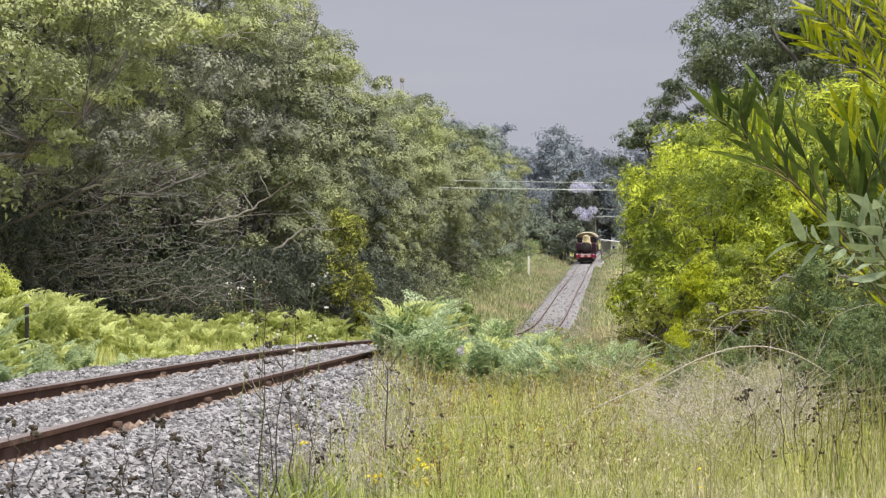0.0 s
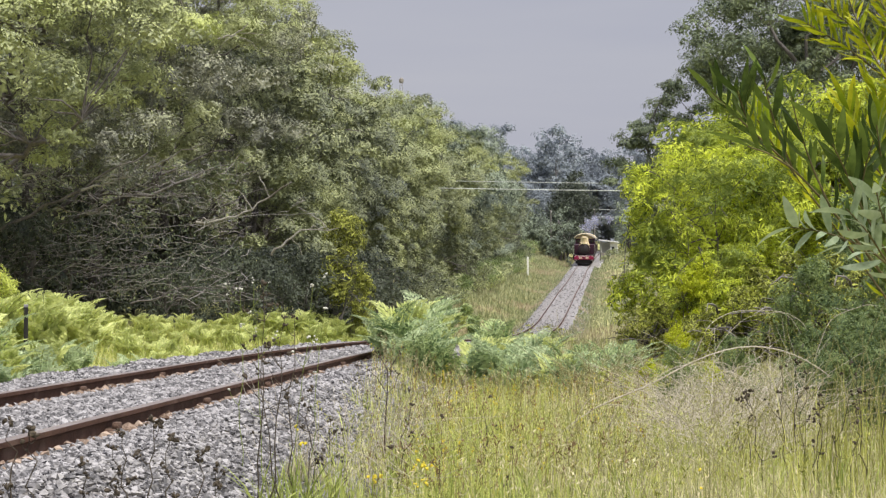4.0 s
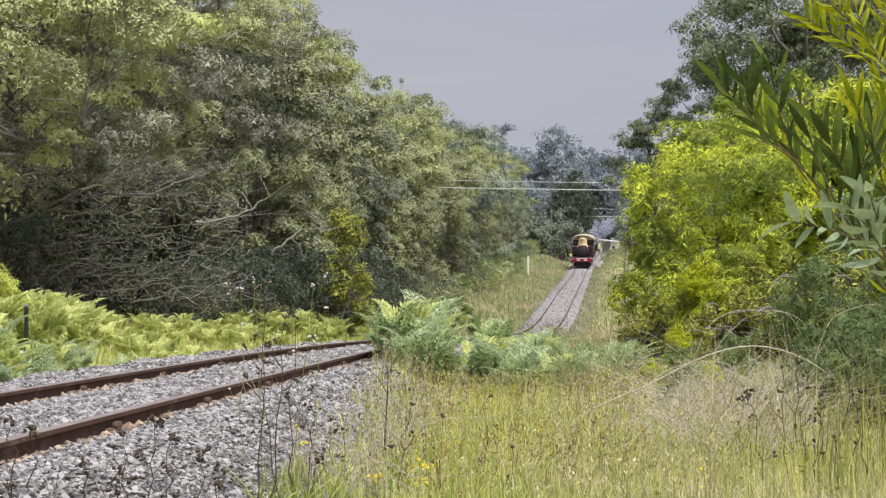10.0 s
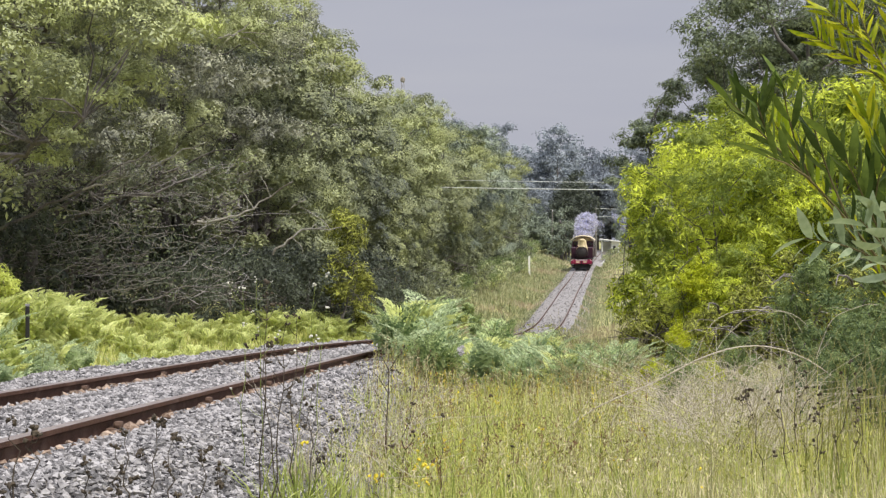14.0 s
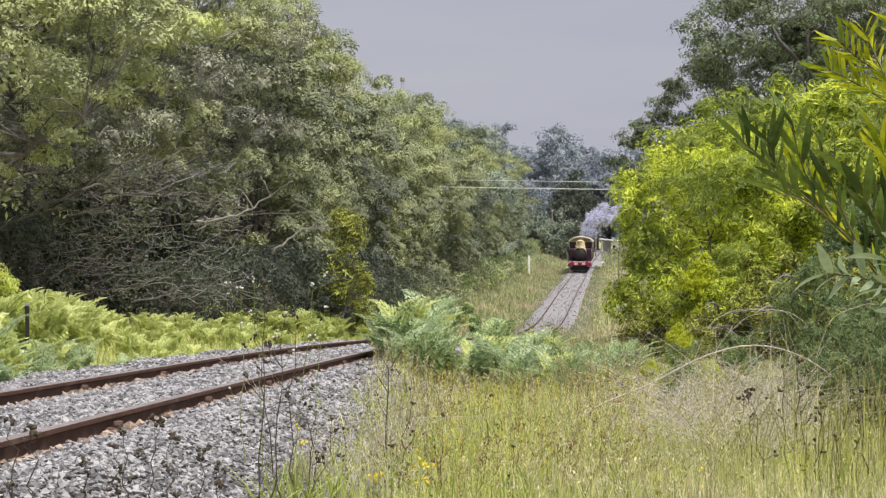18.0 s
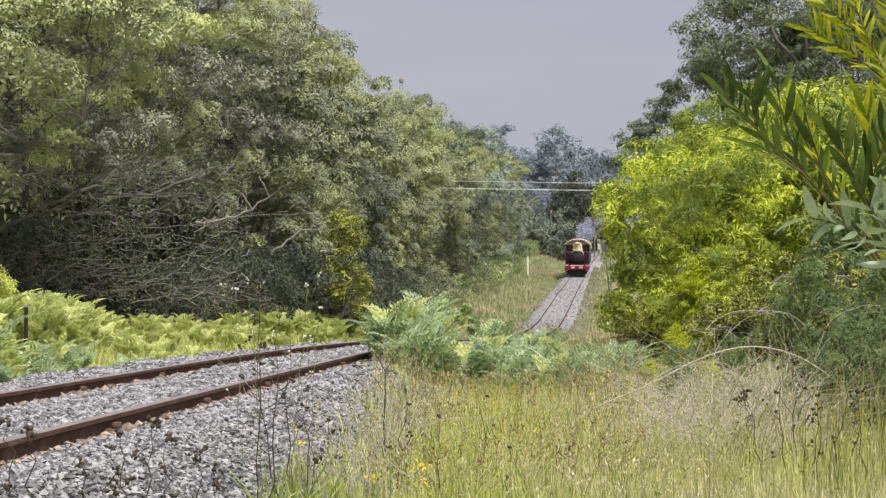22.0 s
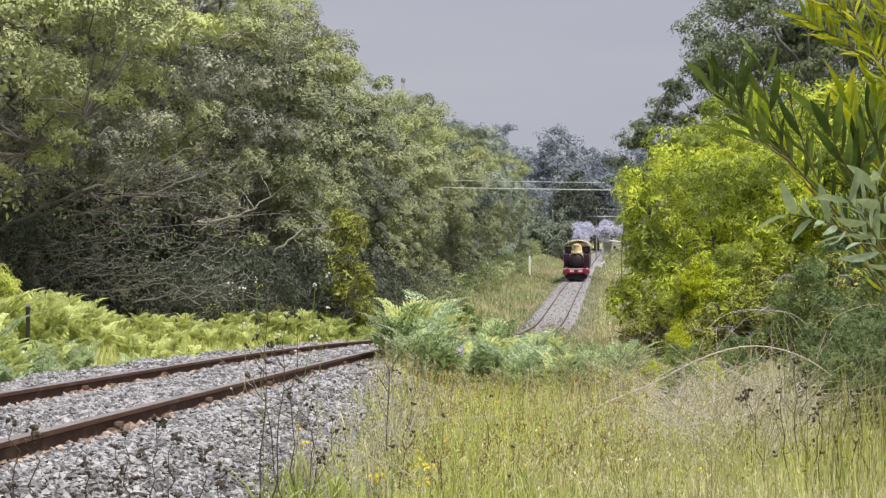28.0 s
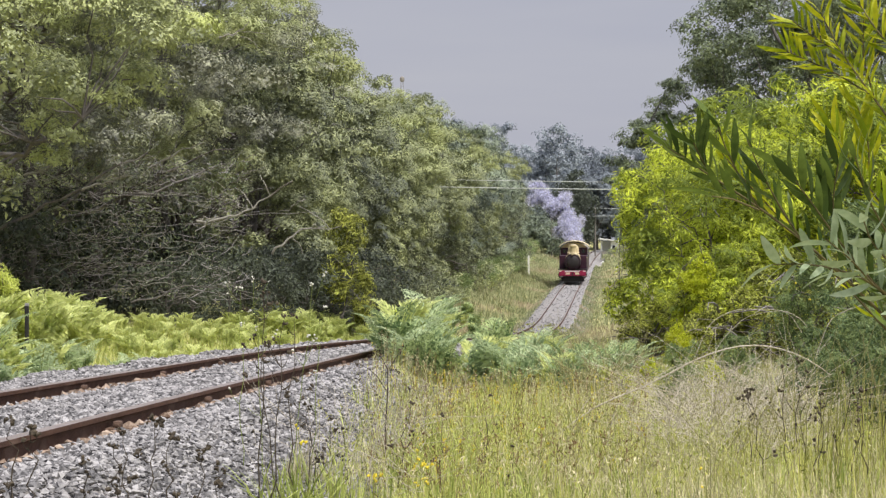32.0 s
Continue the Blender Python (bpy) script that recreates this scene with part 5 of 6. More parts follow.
    part("dome", lathe_bm([(0.62, 0), (0.54, 0.14), (0.52, 0.46), (0.44, 0.68), (0.24, 0.84), (0.03, 0.88)], 22), M["brass"], loco, "polished tan steam dome", m=pose(0, 3.9, 2.88))
    for x in (-1.0, 1.0):
        tank = part("side_tank", box_bm(0.62, 4.2, 1.25, (x, 4.3, 2.03), 0.05), M["maroon"], loco)
        part("tank_lining", box_bm(0.01, 3.8, 0.04, (x * 1.315, 4.3, 2.45), 0.003), M["brass"], tank)
    cab = part("cab", box_bm(2.62, 2.3, 2.0, (0, 7.55, 2.4), 0.04), M["maroon"], loco)
    for x in (-0.92, 0.92):
        part("spectacle_window", lathe_bm([(0.2, 0), (0.2, 0.03), (0.17, 0.04)], 18, pose(x, 6.4, 3.02, 90, 0, 0)), M["glass"], cab)
        part("side_window", box_bm(0.03, 0.9, 0.75, (x * 1.43, 7.5, 2.85), 0.01), M["glass"], cab)
        part("grab_rail", lathe_bm([(0.02, 0), (0.02, 1.6)], 8), M["steel"], cab, m=pose(x * 1.46, 6.38, 1.6))
    bm = bmesh.new()
    n = 18
    for y in (0, 3.1):
        for k in range(n + 1):
            a = math.pi * (0.5 + (k / n - 0.5) * 0.86)
            for r, ex in ((0.0, 0), (0.09, 0)):
                bm.verts.new((math.cos(a) * (1.46 + r), 5.95 + y, 3.22 + math.sin(a) * (0.72 + r) + 0.06))
    bm.verts.ensure_lookup_table()
    w = 2 * (n + 1)
    for k in range(n):
        a, b = 2 * k, 2 * k + 2
        for q in ((a, b, b + w, a + w), (a + 1, a + 1 + w, b + 1 + w, b + 1), (a, a + 1, b + 1, b), (a + w, b + w, b + 1 + w, a + 1 + w)):
            bm.faces.new([bm.verts[i] for i in q])
    for k in (0, 2 * n):
        bm.faces.new([bm.verts[i] for i in (k, k + w, k + w + 1, k + 1)])
    bmesh.ops.recalc_face_normals(bm, faces=bm.faces)
    part("cab_roof", bm, M["cream"], loco, "cream arched roof", smooth=True)
    gable = bmesh.new()
    ring = [gable.verts.new((math.cos(math.pi * (0.5 + (k / n - 0.5) * 0.86)) * 1.3, 6.42, 3.2 + math.sin(math.pi * (0.5 + (k / n - 0.5) * 0.86)) * 0.7)) for k in range(n + 1)]
    face = gable.faces.new(ring)
    bmesh.ops.solidify(gable, geom=[face], thickness=0.05)
    part("cab_front", gable, M["cream"], loco, "cream front panel under the roof")
    part("bunker", box_bm(2.5, 1.2, 1.6, (0, 9.2, 2.15), 0.05), M["maroon"], loco)
    for y, r in ((1.35, 0.42), (3.2, 0.62), (4.7, 0.62), (6.2, 0.62), (8.0, 0.42)):
        for x in (-0.76, 0.76):
            wheel(loco, x, y, r)
    return loco


def build_carriage():
    """A short wooden carriage; origin on the rail heads under its leading end."""
    car = tagged(put("carriage", None), "maroon timber carriage with a dull grey roof behind the engine", "carriage")
    part("underframe", box_bm(2.3, 10.2, 0.3, (0, 5.3, 1.0), 0.03), M["soot"], car)
    body = part("body", box_bm(2.6, 10.0, 2.2, (0, 5.3, 2.25), 0.06), M["maroon"], car)
    part("roof", lathe_bm([(1.36, 0), (1.36, 10.3)], 32, pose(0, 10.45, 3.2, 90, 0, 0) @ Matrix.Diagonal((1, 0.34, 1, 1))), M["timber"], car)
    for y in np.arange(1.1, 10, 1.2):
        for x in (-1.31, 1.31):
            part("window", box_bm(0.03, 0.75, 0.8, (x, float(y), 2.7), 0.01), M["glass"], body)
    for y in (1.2, 2.8, 7.8, 9.4):
        for x in (-0.76, 0.76):
            wheel(car, x, y, 0.45)
    return car


LOCO = build_locomotive()
CARRIAGE = build_carriage()


# ---------------------------------------------------------------- the wattle sapling close to the camera
def leaf_mesh(name, mat, length=0.1, width=0.017, curve=0.1, rows=6):
    """A long narrow leaf, folded along its rib and curved."""
    v, f = [], []
    for i in range(rows + 1):
        t = i / rows
        w = width / 2 * math.sin(math.pi * min(1, t * 0.93 + 0.05)) ** 0.75
        bow = curve * length * math.sin(math.pi * t * 0.9)
        for k in (-1, 0, 1):
            v.append((k * w, bow + (0.18 * w if k else 0), t * length))
    for i in range(rows):
        for k in (0, 1):
            a = 3 * i + k
            f.append((a, a + 1, a + 4, a + 3))
    return sheet(name, v, f, mat, True)


def leaf_pose(at, way, spin, size):
    q = Vector(way).to_track_quat("Z", "Y") @ Euler((0, 0, spin)).to_quaternion()
    return Matrix.LocRotScale(Vector(at), q, (size,) * 3)


def build_sapling():
    rng = np.random.default_rng(71)
    root = np.array([1.16, 3.55, 0.0])
    root[2] = float(ground(root[0], root[1]))
    sapling = tagged(put("wattle_sapling", None, m=pose(*root)), "young wattle with long narrow green leaves close by", "tree")
    stem = [root, (1.14, 3.5, 0.9), (1.10, 3.45, 1.6), (1.05, 3.4, 2.1), (0.95, 3.36, 2.6)]
    put("trunk", sheet("trunk", *tube(np.array(stem) - root, [0.022, 0.019, 0.016, 0.012, 0.006], 8), M["wattle_stem"], True), sapling)
    green = [leaf_mesh("leaf", M["near_leaf"], 0.105, w, c) for w, c in ((0.0165, 0.06), (0.019, -0.09), (0.0145, 0.12))]
    young = [leaf_mesh("leaf", M["young_leaf"], 0.075, w, c) for w, c in ((0.011, 0.08), (0.013, -0.1))]
    pale = [leaf_mesh("leaf", M["pale_leaf"], 0.095, w, c) for w, c in ((0.019, 0.1), (0.022, -0.14))]
    out = []

    def bough(lines, leaves, size, spread, up, label, thick=0.0035):
        """A forked bough: stems along picture points at a distance, each with its count of leaves set along it."""
        stems, places, origin = [], [], None
        for points, dist, count in lines:
            line = np.array([spot(px, py, d) for (px, py), d in zip(points, np.linspace(dist[0], dist[1], len(points)))])
            t = np.linspace(0, 1, 14)
            fine = np.stack([np.interp(t, np.linspace(0, 1, len(line)), line[:, k]) for k in range(3)], -1)
            fine[1:-1] = (fine[:-2] + 2 * fine[1:-1] + fine[2:]) / 4
            origin = fine[0].copy() if origin is None else origin
            stems.append(tube(fine - origin, np.linspace(thick if not places else thick * 0.6, 0.0011, 14), 6))
            for i in range(count):
                u = min(max(0.16 + 0.86 * (i + rng.uniform(-0.4, 0.4)) / count, 0.1), 1.0)
                p = np.array([np.interp(u, t, fine[:, k]) for k in range(3)])
                a = unit(np.array([np.interp(min(u + 0.05, 1), t, fine[:, k]) - np.interp(u - 0.05, t, fine[:, k]) for k in range(3)]))
                side = unit(np.cross(a, np.array([0, 1.0, 0])) * (1 if i % 2 else -1) + np.array([0, rng.normal(0, 0.55), 0]))
                places.append((p - origin, a * rng.uniform(0.5, 0.9) + side * spread * rng.uniform(0.7, 1.2) + np.array([0, 0, up])))
        twig = put("bough", sheet("bough", *merged(stems), M["wattle_stem"], True), sapling, pose(*(origin - root)), label)
        for p, way in places:
            put("leaf", leaves[int(rng.integers(len(leaves)))], twig, leaf_pose(p, way, rng.uniform(-1.2, 1.2), size * rng.uniform(0.7, 1.15)))
        out.append((twig, pose(*(origin - root))))
        return twig

    dark, pale_label, bright = "dark green leafy bough", "bough of pale silvery leaves", "bough of young yellow-green leaves"
    near, mid = (3.2, 3.1), (3.5, 3.7)
    near, mid = (3.45, 3.1), (3.5, 3.6)
    bough([([(1755, 760), (1640, 585), (1545, 450), (1480, 365), (1412, 290), (1340, 222), (1300, 182), (1272, 152)], near, 34),
           ([(1412, 290), (1388, 230), (1372, 170), (1366, 130)], (3.2, 3.1), 10), ([(1480, 365), (1448, 290), (1425, 220), (1412, 165)], (3.2, 3.15), 11),
           ([(1340, 222), (1328, 185), (1318, 150)], (3.15, 3.1), 8), ([(1412, 290), (1370, 262), (1335, 250)], (3.15, 3.1), 6)], green, 0.76, 0.55, 0.55, dark)
    bough([([(1760, 700), (1640, 560), (1565, 440), (1522, 360), (1492, 290), (1462, 230)], near, 24), ([(1522, 360), (1530, 290), (1550, 230)], (3.25, 3.2), 10)], green, 0.9, 0.5, 0.6, dark)
    bough([([(1760, 600), (1640, 490), (1590, 380), (1560, 300), (1548, 220)], near, 20)], green, 0.9, 0.55, 0.6, dark)
    bough([([(1752, 420), (1640, 270), (1570, 140), (1525, 60), (1495, -20)], mid, 62), ([(1570, 140), (1510, 92), (1462, 62), (1425, 40)], (3.6, 3.6), 38),
           ([(1525, 60), (1480, 25), (1445, -10)], (3.6, 3.6), 28), ([(1570, 140), (1560, 70), (1570, 0)], (3.6, 3.6), 26)], young, 0.78, 0.75, 0.3, bright)
    bough([([(1750, 300), (1650, 130), (1580, 30), (1545, -40)], mid, 52)], young, 0.85, 0.75, 0.3, bright)
    bough([([(1755, 540), (1640, 420), (1560, 300), (1528, 230), (1500, 165)], mid, 44), ([(1560, 300), (1570, 220), (1560, 150)], (3.6, 3.6), 26)], young, 1.0, 0.6, 0.6, bright)
    bough([([(1760, 780), (1640, 620), (1500, 410), (1420, 300), (1385, 250), (1350, 190)], (3.6, 3.5), 44)], young, 0.85, 0.5, 0.6, bright)
    bough([([(1760, 700), (1640, 545), (1570, 455), (1510, 420), (1455, 400), (1400, 392)], (3.45, 3.1), 24), ([(1570, 455), (1535, 400), (1500, 360)], (3.2, 3.1), 9)], pale, 0.85, 0.75, 0.1, pale_label)
    bough([([(1760, 650), (1650, 520), (1590, 430), (1555, 380), (1545, 330)], (3.45, 3.05), 16)], pale, 0.9, 0.7, 0.2, pale_label)
    return sapling, out


SAPLING, BOUGHS = build_sapling()


# ---------------------------------------------------------------- weeds and dry canes in the grass
def knob(seed, r, mat):
    bm = bmesh.new()
    bmesh.ops.create_icosphere(bm, subdivisions=1, radius=r)
    for v in bm.verts:
        v.co *= 0.75 + 0.6 * noise.noise(v.co / r * 1.3 + Vector((seed, 0, 0)))
    me = bpy.data.meshes.new("seed_head")
    bm.to_mesh(me)
    bm.free()
    me.materials.append(mat)
    return me


HEADS = [knob(i, 0.0155, M["stalk"]) for i in range(4)]
DOWNS = [knob(9 + i, 0.0105, M["petal"]) for i in range(3)]
YELLOWS = [knob(19 + i, 0.014, M["yellow"]) for i in range(2)]


def weed(px, top, y, rng, kind="dark", lean=0.0, branches=5, heads=9, thick=0.0042):
    """A dry upright weed: a stalk, side stalks, and a seed head on each tip."""
    x0 = (px - 784) / FOCAL * y
    z0 = max(float(ground(x0, y)), float(bed_height(x0, y)))
    h = float(spot(px, top, y)[2]) - z0
    label = {"dark": "dark dry weed stalk with seed heads", "white": "thin weed with pale downy seed heads", "green": "green weed stalk with small yellow flowers"}[kind]
    ob = tagged(put("dry_weed" if kind != "green" else "flowering_weed", None, m=pose(x0, y, z0)), label, "weed", "weeds by the line")
    mat = M["stalk" if kind == "dark" else "green_stalk"]
    line = bend((0, 0, -0.03), (lean * h + rng.normal(0, 0.05) * h, 0, h), 0, 9, 0.014, rng)
    put("stalk", sheet("stalk", *tube(line, np.linspace(thick, 0.0014, 9), 5), mat, True), ob)
    tips = [line[-1]]
    for _ in range(branches):
        k = int(rng.integers(3, 8))
        a = rng.uniform(0, 6.28)
        tip = line[k] + np.array([math.cos(a) * 0.11, math.sin(a) * 0.05, rng.uniform(0.05, 0.16)]) * h * rng.uniform(0.5, 1.2)
        tips.append(tip)
        put("side_stalk", sheet("side_stalk", *tube(bend(line[k], tip, -0.015, 5), np.linspace(thick * 0.6, 0.001, 5), 4), mat, True), ob)
    pool = {"dark": HEADS, "white": DOWNS, "green": YELLOWS}[kind]
    for i in range(2 * heads):
        p = tips[i % len(tips)] + (rng.normal(0, 0.014, 3) if i >= len(tips) else 0)
        s = rng.uniform(0.45, 1.1)
        put("seed_head", pool[int(rng.integers(len(pool)))], ob, Matrix.LocRotScale(Vector(p), Euler(rng.uniform(0, 6, 3)), (s, s, s * rng.uniform(1, 1.7))))
    SWAYING.append((ob, 2.5, px * 0.01))
    return ob


def plant_weeds():
    rng = np.random.default_rng(91)
    for px, top, y, kind, lean, br, hd in (
            (455, 520, 9.5, "dark", 0.03, 5, 10), (480, 560, 9.3, "dark", 0.02, 5, 9), (495, 600, 9.6, "dark", -0.02, 5, 10), (512, 560, 9.8, "dark", 0.0, 4, 8),
            (470, 495, 10.2, "white", -0.05, 5, 9), (515, 505, 10.3, "white", 0.06, 5, 9), (430, 510, 10.5, "white", -0.04, 4, 7), (540, 545, 10.5, "white", 0.05, 4, 7),
            (705, 690, 11.2, "dark", 0.05, 4, 5), (545, 690, 10.2, "dark", 0.05, 3, 5), (565, 720, 10.5, "dark", -0.02, 3, 5),
            (20, 745, 6.7, "dark", -0.02, 2, 7), (45, 760, 6.9, "dark", 0.03, 2, 5), (225, 765, 7.6, "dark", -0.04, 2, 7), (270, 745, 7.8, "dark", 0.05, 2, 8),
            (298, 770, 7.7, "dark", 0.05, 2, 8), (335, 800, 7.8, "dark", 0.1, 2, 8), (375, 830, 8.2, "dark", 0.04, 2, 6), (205, 790, 7.4, "dark", 0.02, 2, 5),
            (780, 735, 11.5, "dark", 0.0, 1, 3), (850, 700, 12.2, "dark", 0.02, 2, 4), (905, 790, 10.6, "dark", 0.05, 2, 3), (960, 760, 12, "green", 0.03, 3, 4),
            (735, 815, 10.0, "green", 0.02, 3, 6), (760, 830, 9.8, "green", -0.05, 3, 6), (665, 850, 9.7, "green", 0.0, 2, 5), (530, 760, 10.4, "green", 0.03, 2, 3),
            (1395, 480, 14.0, "green", -0.01, 5, 1), (1425, 430, 15.0, "green", 0.01, 4, 1), (1300, 700, 12.5, "dark", 0.03, 4, 6), (1330, 690, 12.0, "dark", -0.04, 4, 6),
            (1420, 660, 12.3, "dark", 0.04, 4, 6), (1475, 640, 11.5, "dark", 0.05, 4, 6), (1240, 830, 9.2, "green", 0.0, 1, 1), (1535, 660, 11.0, "dark", -0.05, 4, 5),
            (1398, 650, 11.0, "dark", -0.02, 3, 5), (1412, 640, 11.3, "dark", 0.0, 3, 6), (1432, 700, 10.6, "dark", 0.03, 3, 5), (1445, 720, 10.8, "dark", -0.03, 3, 5),
            (1360, 700, 11.2, "dark", -0.12, 3, 5), (1502, 690, 10.8, "dark", 0.03, 3, 5), (580, 745, 10.8, "dark", 0.1, 3, 5), (620, 760, 11.0, "dark", -0.08, 3, 5), (150, 820, 7.3, "dark", 0.06, 2, 4), (880, 560, 44, "dark", 0.05, 2, 2), (893, 545, 46, "dark", -0.05, 2, 2)):
        weed(px, top, y, rng, kind, lean, br, hd, (0.005 if kind == "dark" else 0.003) if y < 20 else 0.012)


plant_weeds()


def build_forked_weed():
    """A tall dead weed at the edge of the stones: a dark stalk, a long crooked arm, and a forked top."""
    y = 12.6
    root = spot(681, 812, y)
    root[2] = max(float(ground(root[0], y)), float(bed_height(root[0], y)))
    ob = tagged(put("dry_weed", None, m=pose(*root)), "tall dead weed with a forked dark stalk", "weed", "weeds by the line")
    rng = np.random.default_rng(95)
    tips = []
    for name, pts, r in (("stalk", ((681, 830), (682, 760), (685, 700), (688, 655)), 0.008), ("side_stalk", ((685, 692), (668, 668), (652, 655), (630, 641)), 0.004),
                         ("side_stalk", ((688, 655), (676, 636), (666, 622)), 0.004), ("side_stalk", ((688, 655), (702, 634), (712, 618)), 0.004), ("side_stalk", ((686, 700), (702, 680), (708, 655)), 0.003),
                         ("side_stalk", ((652, 655), (640, 662), (633, 672)), 0.0025), ("side_stalk", ((683, 740), (672, 722), (668, 706)), 0.003)):
        line = np.array([spot(px, py, y) for px, py in pts]) - root
        put(name, sheet(name, *tube(line + rng.normal(0, 0.004, line.shape) * np.array([1, 1, 0.3]), np.linspace(r, r * 0.45, len(line)), 6), M["stalk"], True), ob)
        tips.append(line[-1])
    for i in range(26):
        p = tips[i % len(tips)] + rng.normal(0, 0.016, 3)
        put("seed_head", HEADS[i % len(HEADS)], ob, Matrix.LocRotScale(Vector(p), Euler(rng.uniform(0, 6, 3)), (rng.uniform(0.4, 0.9),) * 3))
    SWAYING.append((ob, 2.0, 6.8))


build_forked_weed()


def build_canes():
    """Old arching canes that lie over the grass."""
    for pts, y, r in (([(1050, 715), (1140, 690), (1220, 640), (1300, 611), (1370, 612), (1440, 640), (1500, 690), (1550, 760), (1575, 850)], 15.5, 0.009),
                      ([(1130, 690), (1190, 650), (1240, 640), (1300, 642)], 16.0, 0.004), ([(1250, 575), (1300, 548), (1390, 550), (1430, 575)], 19.0, 0.0045),
                      ([(1270, 610), (1320, 560), (1400, 548)], 18.0, 0.0035), ([(1180, 675), (1225, 720), (1250, 760)], 15.0, 0.0035),
                      ([(1300, 640), (1360, 660), (1400, 720), (1420, 800)], 14.0, 0.0035), ([(1090, 705), (1120, 740), (1150, 800), (1160, 860)], 12.5, 0.0035),
                      ([(1470, 880), (1475, 780), (1485, 700), (1500, 690)], 12.0, 0.0035), ([(1310, 690), (1340, 640), (1370, 650)], 15.0, 0.0035),
                      ([(1030, 720), (1060, 690), (1130, 660)], 15.5, 0.0035), ([(1440, 640), (1470, 560), (1560, 530)], 17.0, 0.004), ([(1200, 700), (1290, 650), (1350, 700)], 14.5, 0.0035)):
        line = np.array([spot(px, py, y) for px, py in pts])
        for end in (0, -1):                          # both ends run down into the grass
            foot = line[end].copy()
            foot[2] = float(ground(foot[0], foot[1])) - 0.05
            foot[0] += 1.1 * (line[end][0] - line[1 if end == 0 else -2][0])
            line = np.vstack([foot, line]) if end == 0 else np.vstack([line, foot])
        t, u = np.linspace(0, 1, len(line)), np.linspace(0, 1, 30)
        fine = np.stack([np.interp(u, t, line[:, k]) for k in range(3)], -1)
        for _ in range(3):
            fine[1:-1] = (fine[:-2] + 2 * fine[1:-1] + fine[2:]) / 4
        tagged(put("dry_cane", sheet("dry_cane", *tube(fine, np.linspace(r, r * 0.5, 30), 6), M["dead"], True)),
               "pale dry bramble cane arching over the grass", "branch", "dry canes")


build_canes()


# ---------------------------------------------------------------- steam and smoke
def puff_mesh(seed, r, mat, flakes, size):
    """A ragged billow of many small shreds of vapour gathered round a few lobes."""
    rng = np.random.default_rng(seed)
    lobes = rng.normal(0, 0.42 * r, (5, 3))
    d = unit(rng.normal(size=(flakes, 3)))
    p = lobes[rng.integers(5, size=flakes)] + d * (rng.random((flakes, 1)) ** 0.5) * r * 0.62
    v, f = leaf_quads(p, unit(rng.normal(size=(flakes, 3))), size, size * 0.75, rng)
    return sheet("puff", v, f, mat, True)


STEAM = [puff_mesh(100 + i, 0.72, M["steam"], 700, 0.26) for i in range(4)]
THIN = [puff_mesh(120 + i, 0.75, M["thin_smoke"], 240, 0.24) for i in range(4)]
PLUME = tagged(put("smoke_plume", None), "billows of pale steam and smoke rising over the engine", "smoke")
# first and last second of each burst, puffs, drift across and upwards in metres a second, spread, kind
BURSTS = ((-2.5, -1.9, 4, -0.8, 4.4, 0.40, STEAM), (-1.1, -0.7, 4, -0.2, 4.6, 0.40, STEAM), (-0.3, 0.2, 3, 0.1, 2.6, 0.2, THIN), (0.25, 0.5, 2, 0.5, 3.2, 0.3, STEAM),
          (1.6, 3.4, 7, 0.6, 1.8, 0.3, THIN), (4.2, 6.0, 10, 0.6, 2.4, 0.3, THIN), (6.4, 8.3, 15, 1.5, 1.5, 0.35, THIN), (8.5, 9.6, 8, 2.2, 1.4, 0.4, THIN), (9.9, 11.9, 12, 0.8, 1.7, 0.4, THIN),
          (12.0, 12.6, 6, 0.3, 1.8, 0.3, STEAM), (12.6, 13.9, 28, 0.2, 2.9, 0.6, STEAM), (14.4, 15.4, 12, 1.4, 2.6, 0.35, STEAM), (15.4, 16.9, 20, 0.95, 2.3, 0.3, STEAM), (17.0, 18.2, 14, 1.1, 2.1, 0.35, THIN),
          (18.4, 20.3, 18, 1.2, 1.9, 0.35, THIN), (20.5, 22.2, 22, 0.9, 1.8, 0.3, THIN), (22.4, 24.3, 20, 0.65, 2.5, 0.3, STEAM), (24.4, 25.4, 11, 1.3, 1.9, 0.4, STEAM),
          (25.6, 26.7, 10, 1.7, 1.4, 0.35, STEAM), (26.9, 29.0, 30, 0.4, 2.5, 0.35, STEAM), (29.4, 30.4, 20, -1.05, 3.0, 0.45, STEAM), (30.5, 31.9, 30, -0.6, 2.7, 0.40, STEAM))


# ---------------------------------------------------------------- what moves
def engine_at(t):
    """How far along the line the engine's front is."""
    return 228.29 - 1.0872 * t - 0.041224 * t * t + 0.00030088 * t**3


def ride(y):
    """The pose of a vehicle whose leading end is at y."""
    a, b, c, d = (float(v) for v in course(y + 4.0))
    x0, z0, _, _ = (float(v) for v in course(y))
    return pose(x0, y, z0, math.degrees(math.atan(d)), 0, -math.degrees(math.atan(c)))


def gust(t):
    """The wind in the leaves: a light flutter, and one hard blow from the right."""
    return 0.16 * math.sin(0.9 * t + 0.5) + 0.10 * math.sin(2.3 * t + 1.9) - 0.9 * math.exp(-((t - 22.0) / 1.7) ** 2) - 0.25 * math.exp(-((t - 25.0) / 1.5) ** 2)


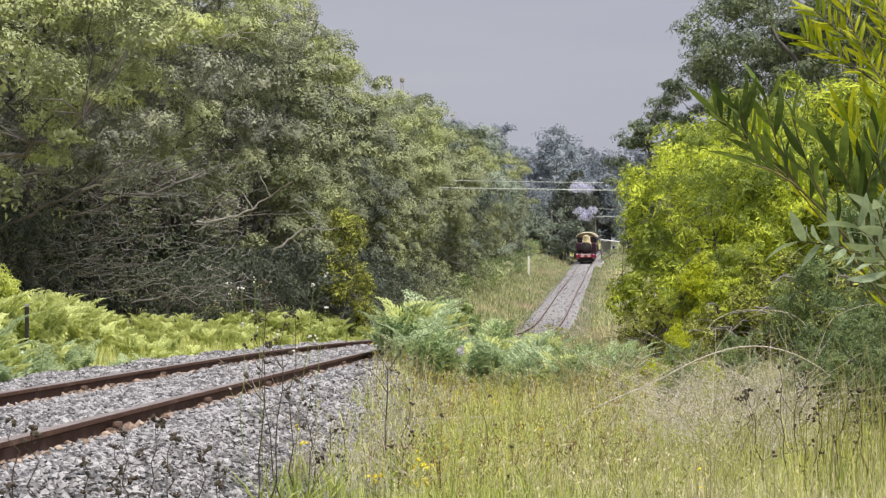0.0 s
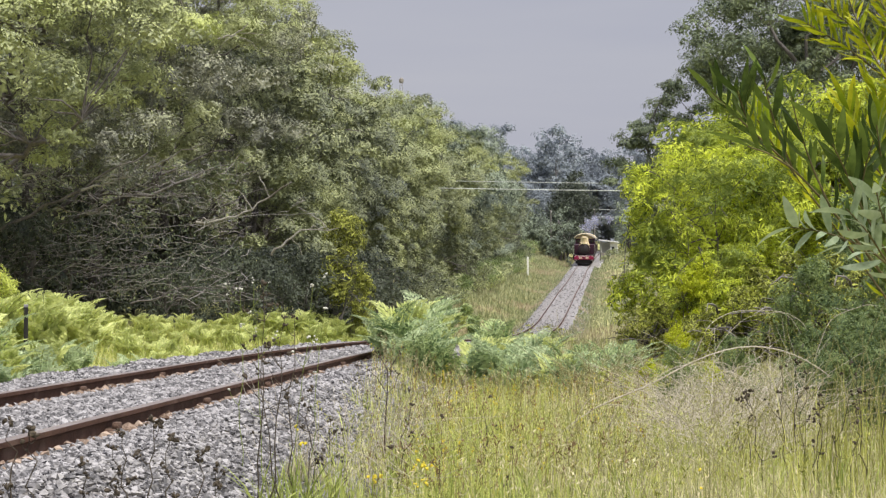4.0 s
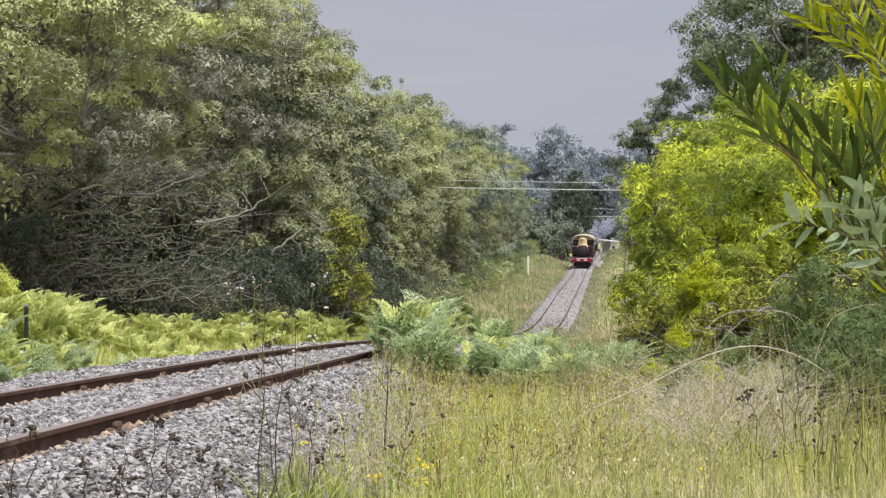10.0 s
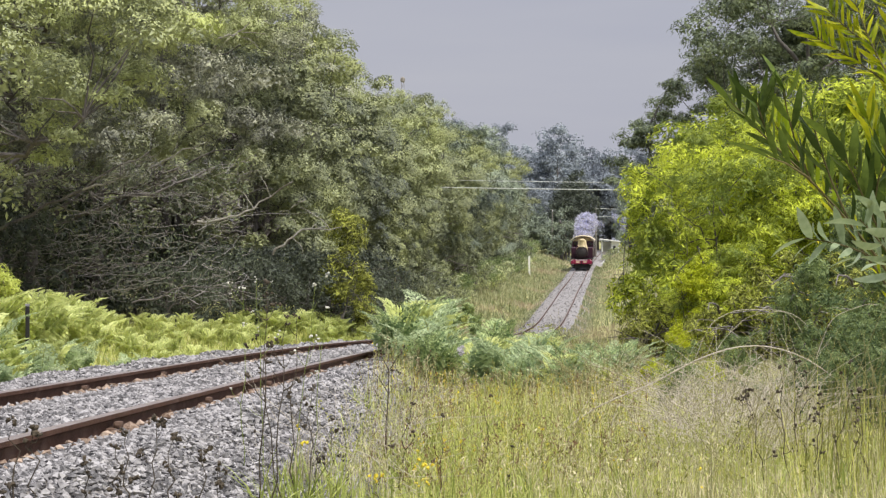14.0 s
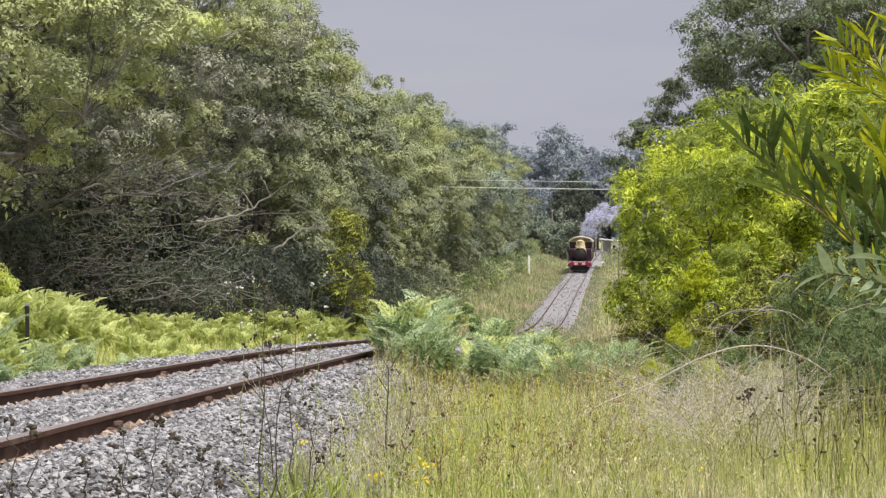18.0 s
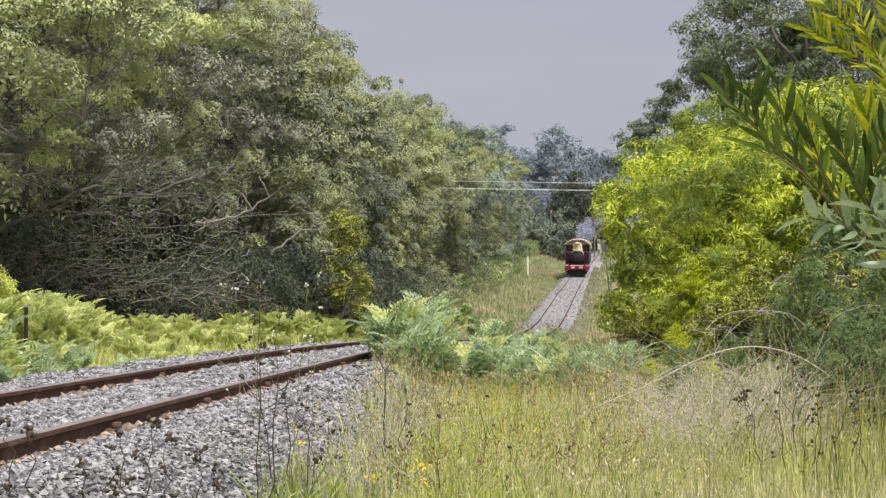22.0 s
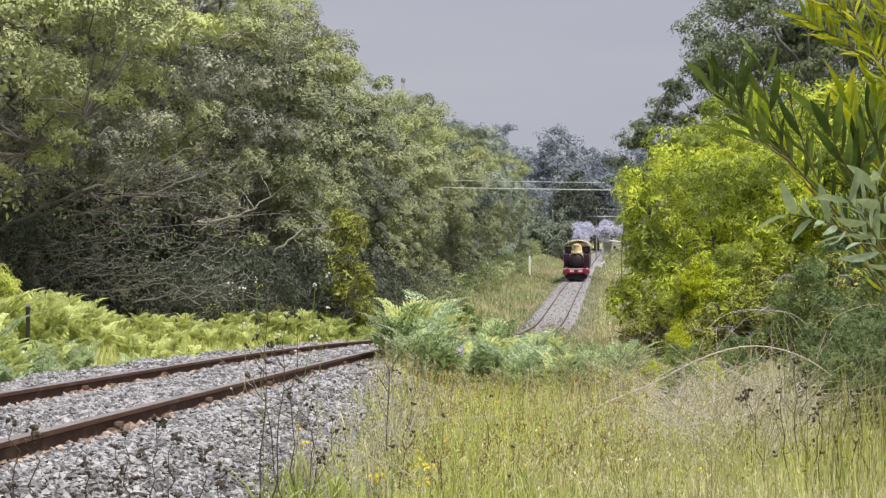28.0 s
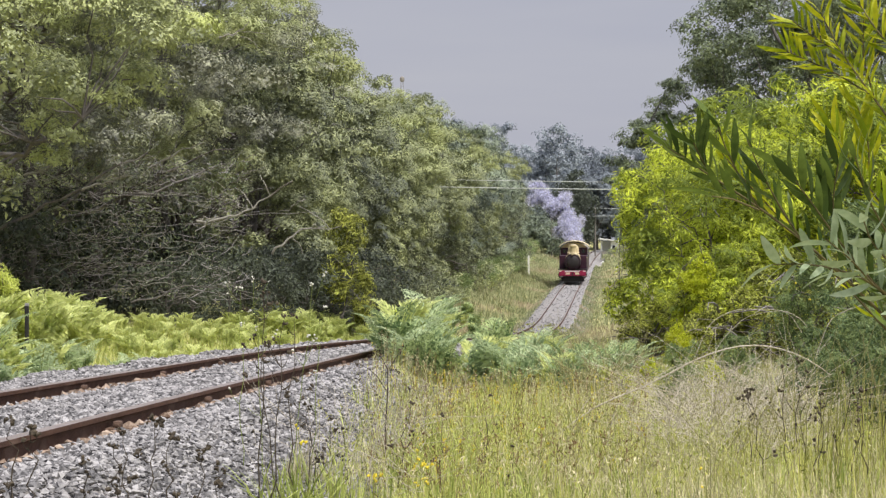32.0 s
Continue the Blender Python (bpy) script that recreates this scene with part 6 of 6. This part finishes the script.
# how far the sapling's foremost tip has gone across and down in the wind, in 1/3000 rad as seen from the camera
TIP = ((0, -10, 40), (0.5, -9, 28), (1, -7, 14), (1.5, -10, 8), (2, 6, -4), (2.5, 8, -7), (3, -6, 6), (4.5, -2, 2), (6, 1, -3), (7, 4, -4), (8, 0, 0), (10, 2, -2), (11, 0, 1), (12, 6, 5),
       (12.5, 1, 21), (13, 1, 27), (14, 24, 32), (14.5, 18, 76), (15.7, 45, 95), (17, 60, 105), (18, 41, 97), (19, 61, 39), (20, 78, -2), (20.5, 71, -2), (21, 41, 84), (21.5, 69, -26), (22, 10, 20),
       (22.5, 46, -24), (23, 24, -12), (24, 15, -12), (25, 18, -14), (26.5, 4, -10), (28, -12, -5), (28.5, -33, 11), (29, -22, 36), (29.5, -56, 56), (30, -92, 84), (31, -9, 56), (32, -80, 92))
# how far the wind has laid the wattle bushes over
LAID = ((0, -0.15), (1.5, 0), (12, 0), (14, -0.15), (17, -0.35), (19, -0.4), (20, -0.45), (21, -0.8), (22, -1.0), (23, -0.8), (24, -0.62), (25, -0.6), (26.5, -0.35), (28, -0.22), (30, -0.15), (32, -0.3))


def motions():
    rng = np.random.default_rng(17)
    marks = [0.5 * k for k in range(65)]
    walk(LOCO, [(t, ride(engine_at(t))) for t in marks])
    walk(CARRIAGE, [(t, ride(engine_at(t) + 10.1)) for t in marks])
    for vehicle in (LOCO, CARRIAGE):
        for ob in list(vehicle.children):
            if ob.name.startswith("wheel"):
                rest = ob.matrix_basis.copy()
                r = rest.translation.z
                walk(ob, [(0.25 * k, rest @ pose(0, 0, 0, 0, 0, math.degrees((engine_at(0.25 * k) - engine_at(0)) / r))) for k in range(129)])
    # wind
    for ob, strength, phase in SWAYING:
        at, turn = ob.location.copy(), ob.rotation_euler.to_matrix().to_4x4()
        rows = []
        for k in range(33):
            g = gust(k - 0.15 * phase) * strength
            if "_bush" in ob.name:
                g = 8.0 * float(np.interp(k - 0.1 * phase, [v[0] for v in LAID], [v[1] for v in LAID])) + 0.5 * math.sin(1.9 * k + phase)
            rows.append((k, Matrix.Translation(at) @ pose(0, 0, 0, 0.3 * g * math.sin(k * 0.7 + phase), 1.1 * g, 0) @ turn))
        walk(ob, rows)
    tt, tx, ty = (np.array(v, float) for v in zip(*TIP))
    for i, (ob, rest) in enumerate(BOUGHS):
        rows = []
        for k in range(65):
            t = 0.5 * k
            dx, dy = (float(np.interp(t - 0.04 * i, tt, v)) for v in (tx, ty))
            swing = (dx * 582 - dy * 528) / (582**2 + 528**2)
            shift = Vector((dx - 582 * swing, 0, -(dy + 528 * swing))) * 3.15 / FOCAL
            flutter = (0.35 if i == 0 else 0.9) * math.sin(2.9 * t + i)
            rows.append((t, Matrix.Translation(shift) @ rest @ pose(0, 0, 0, 0.8 * math.sin(1.7 * t + i), math.degrees(swing) + flutter, 0.8 * math.sin(1.3 * t + 2 * i))))
        walk(ob, rows)
    # puffs wait inside the cab, rise over the roof and drift away behind the bushes
    for t0, t1, count, vx, vz, spread, pool in BURSTS:
        for i in range(count):
            start = t0 + (t1 - t0) * (i + 0.5) / count
            ob = put("puff", pool[int(rng.integers(len(pool)))], PLUME)
            tagged(ob, kind="stuff")
            push = rng.normal(0, 1, 3) * spread
            spin = rng.uniform(-25, 25, 3)
            hold = 9.0 if vx < -0.5 and start > 0 else 1.9 if start < -1.5 else 1.0 if start < 0 else 1.8
            rows = []

            def inside(t):
                return ride(engine_at(t)) @ Vector((0, 7.6, 2.5))

            def aloft(t):
                u = max(t - start, 0)
                p = ride(engine_at(start)) @ Vector((0.15, 8.2, 3.1))
                rise = vz * u / (1 + 0.12 * u)
                fling = max(u - hold, 0) ** 2 * (4.0 if start < 0 else 7.0)
                return p + Vector((vx * u + push[0] * u**0.7 + fling, 0.6 * u + fling, rise + push[2] * min(u, 1.5) * 0.6 - 0.15 * fling))
            t = 0.0
            while t < start:
                rows.append((t, inside(t)))
                t += 2.0
            if start > 0:
                rows.append((start, inside(start)))
            marks_up = [max(start, 0) + 0.35 * k for k in range(1, 18)] if start > 0 else [0.35 * k for k in range(0, 18)]
            rows += [(t, aloft(t)) for t in marks_up if t < 32]
            last = rows[-1][0]
            rows.append((32.0, aloft(min(32.0, last + 0.3)) if last < 31.5 else aloft(32.0)))
            clean, seen = [], set()
            for t, p in rows:
                if frame(t) not in seen:
                    seen.add(frame(t))
                    clean.append((t, Matrix.Translation(p) @ pose(0, 0, 0, *(spin * min(max(t - start, 0), 6) * 0.5))))
            walk(ob, clean)


motions()
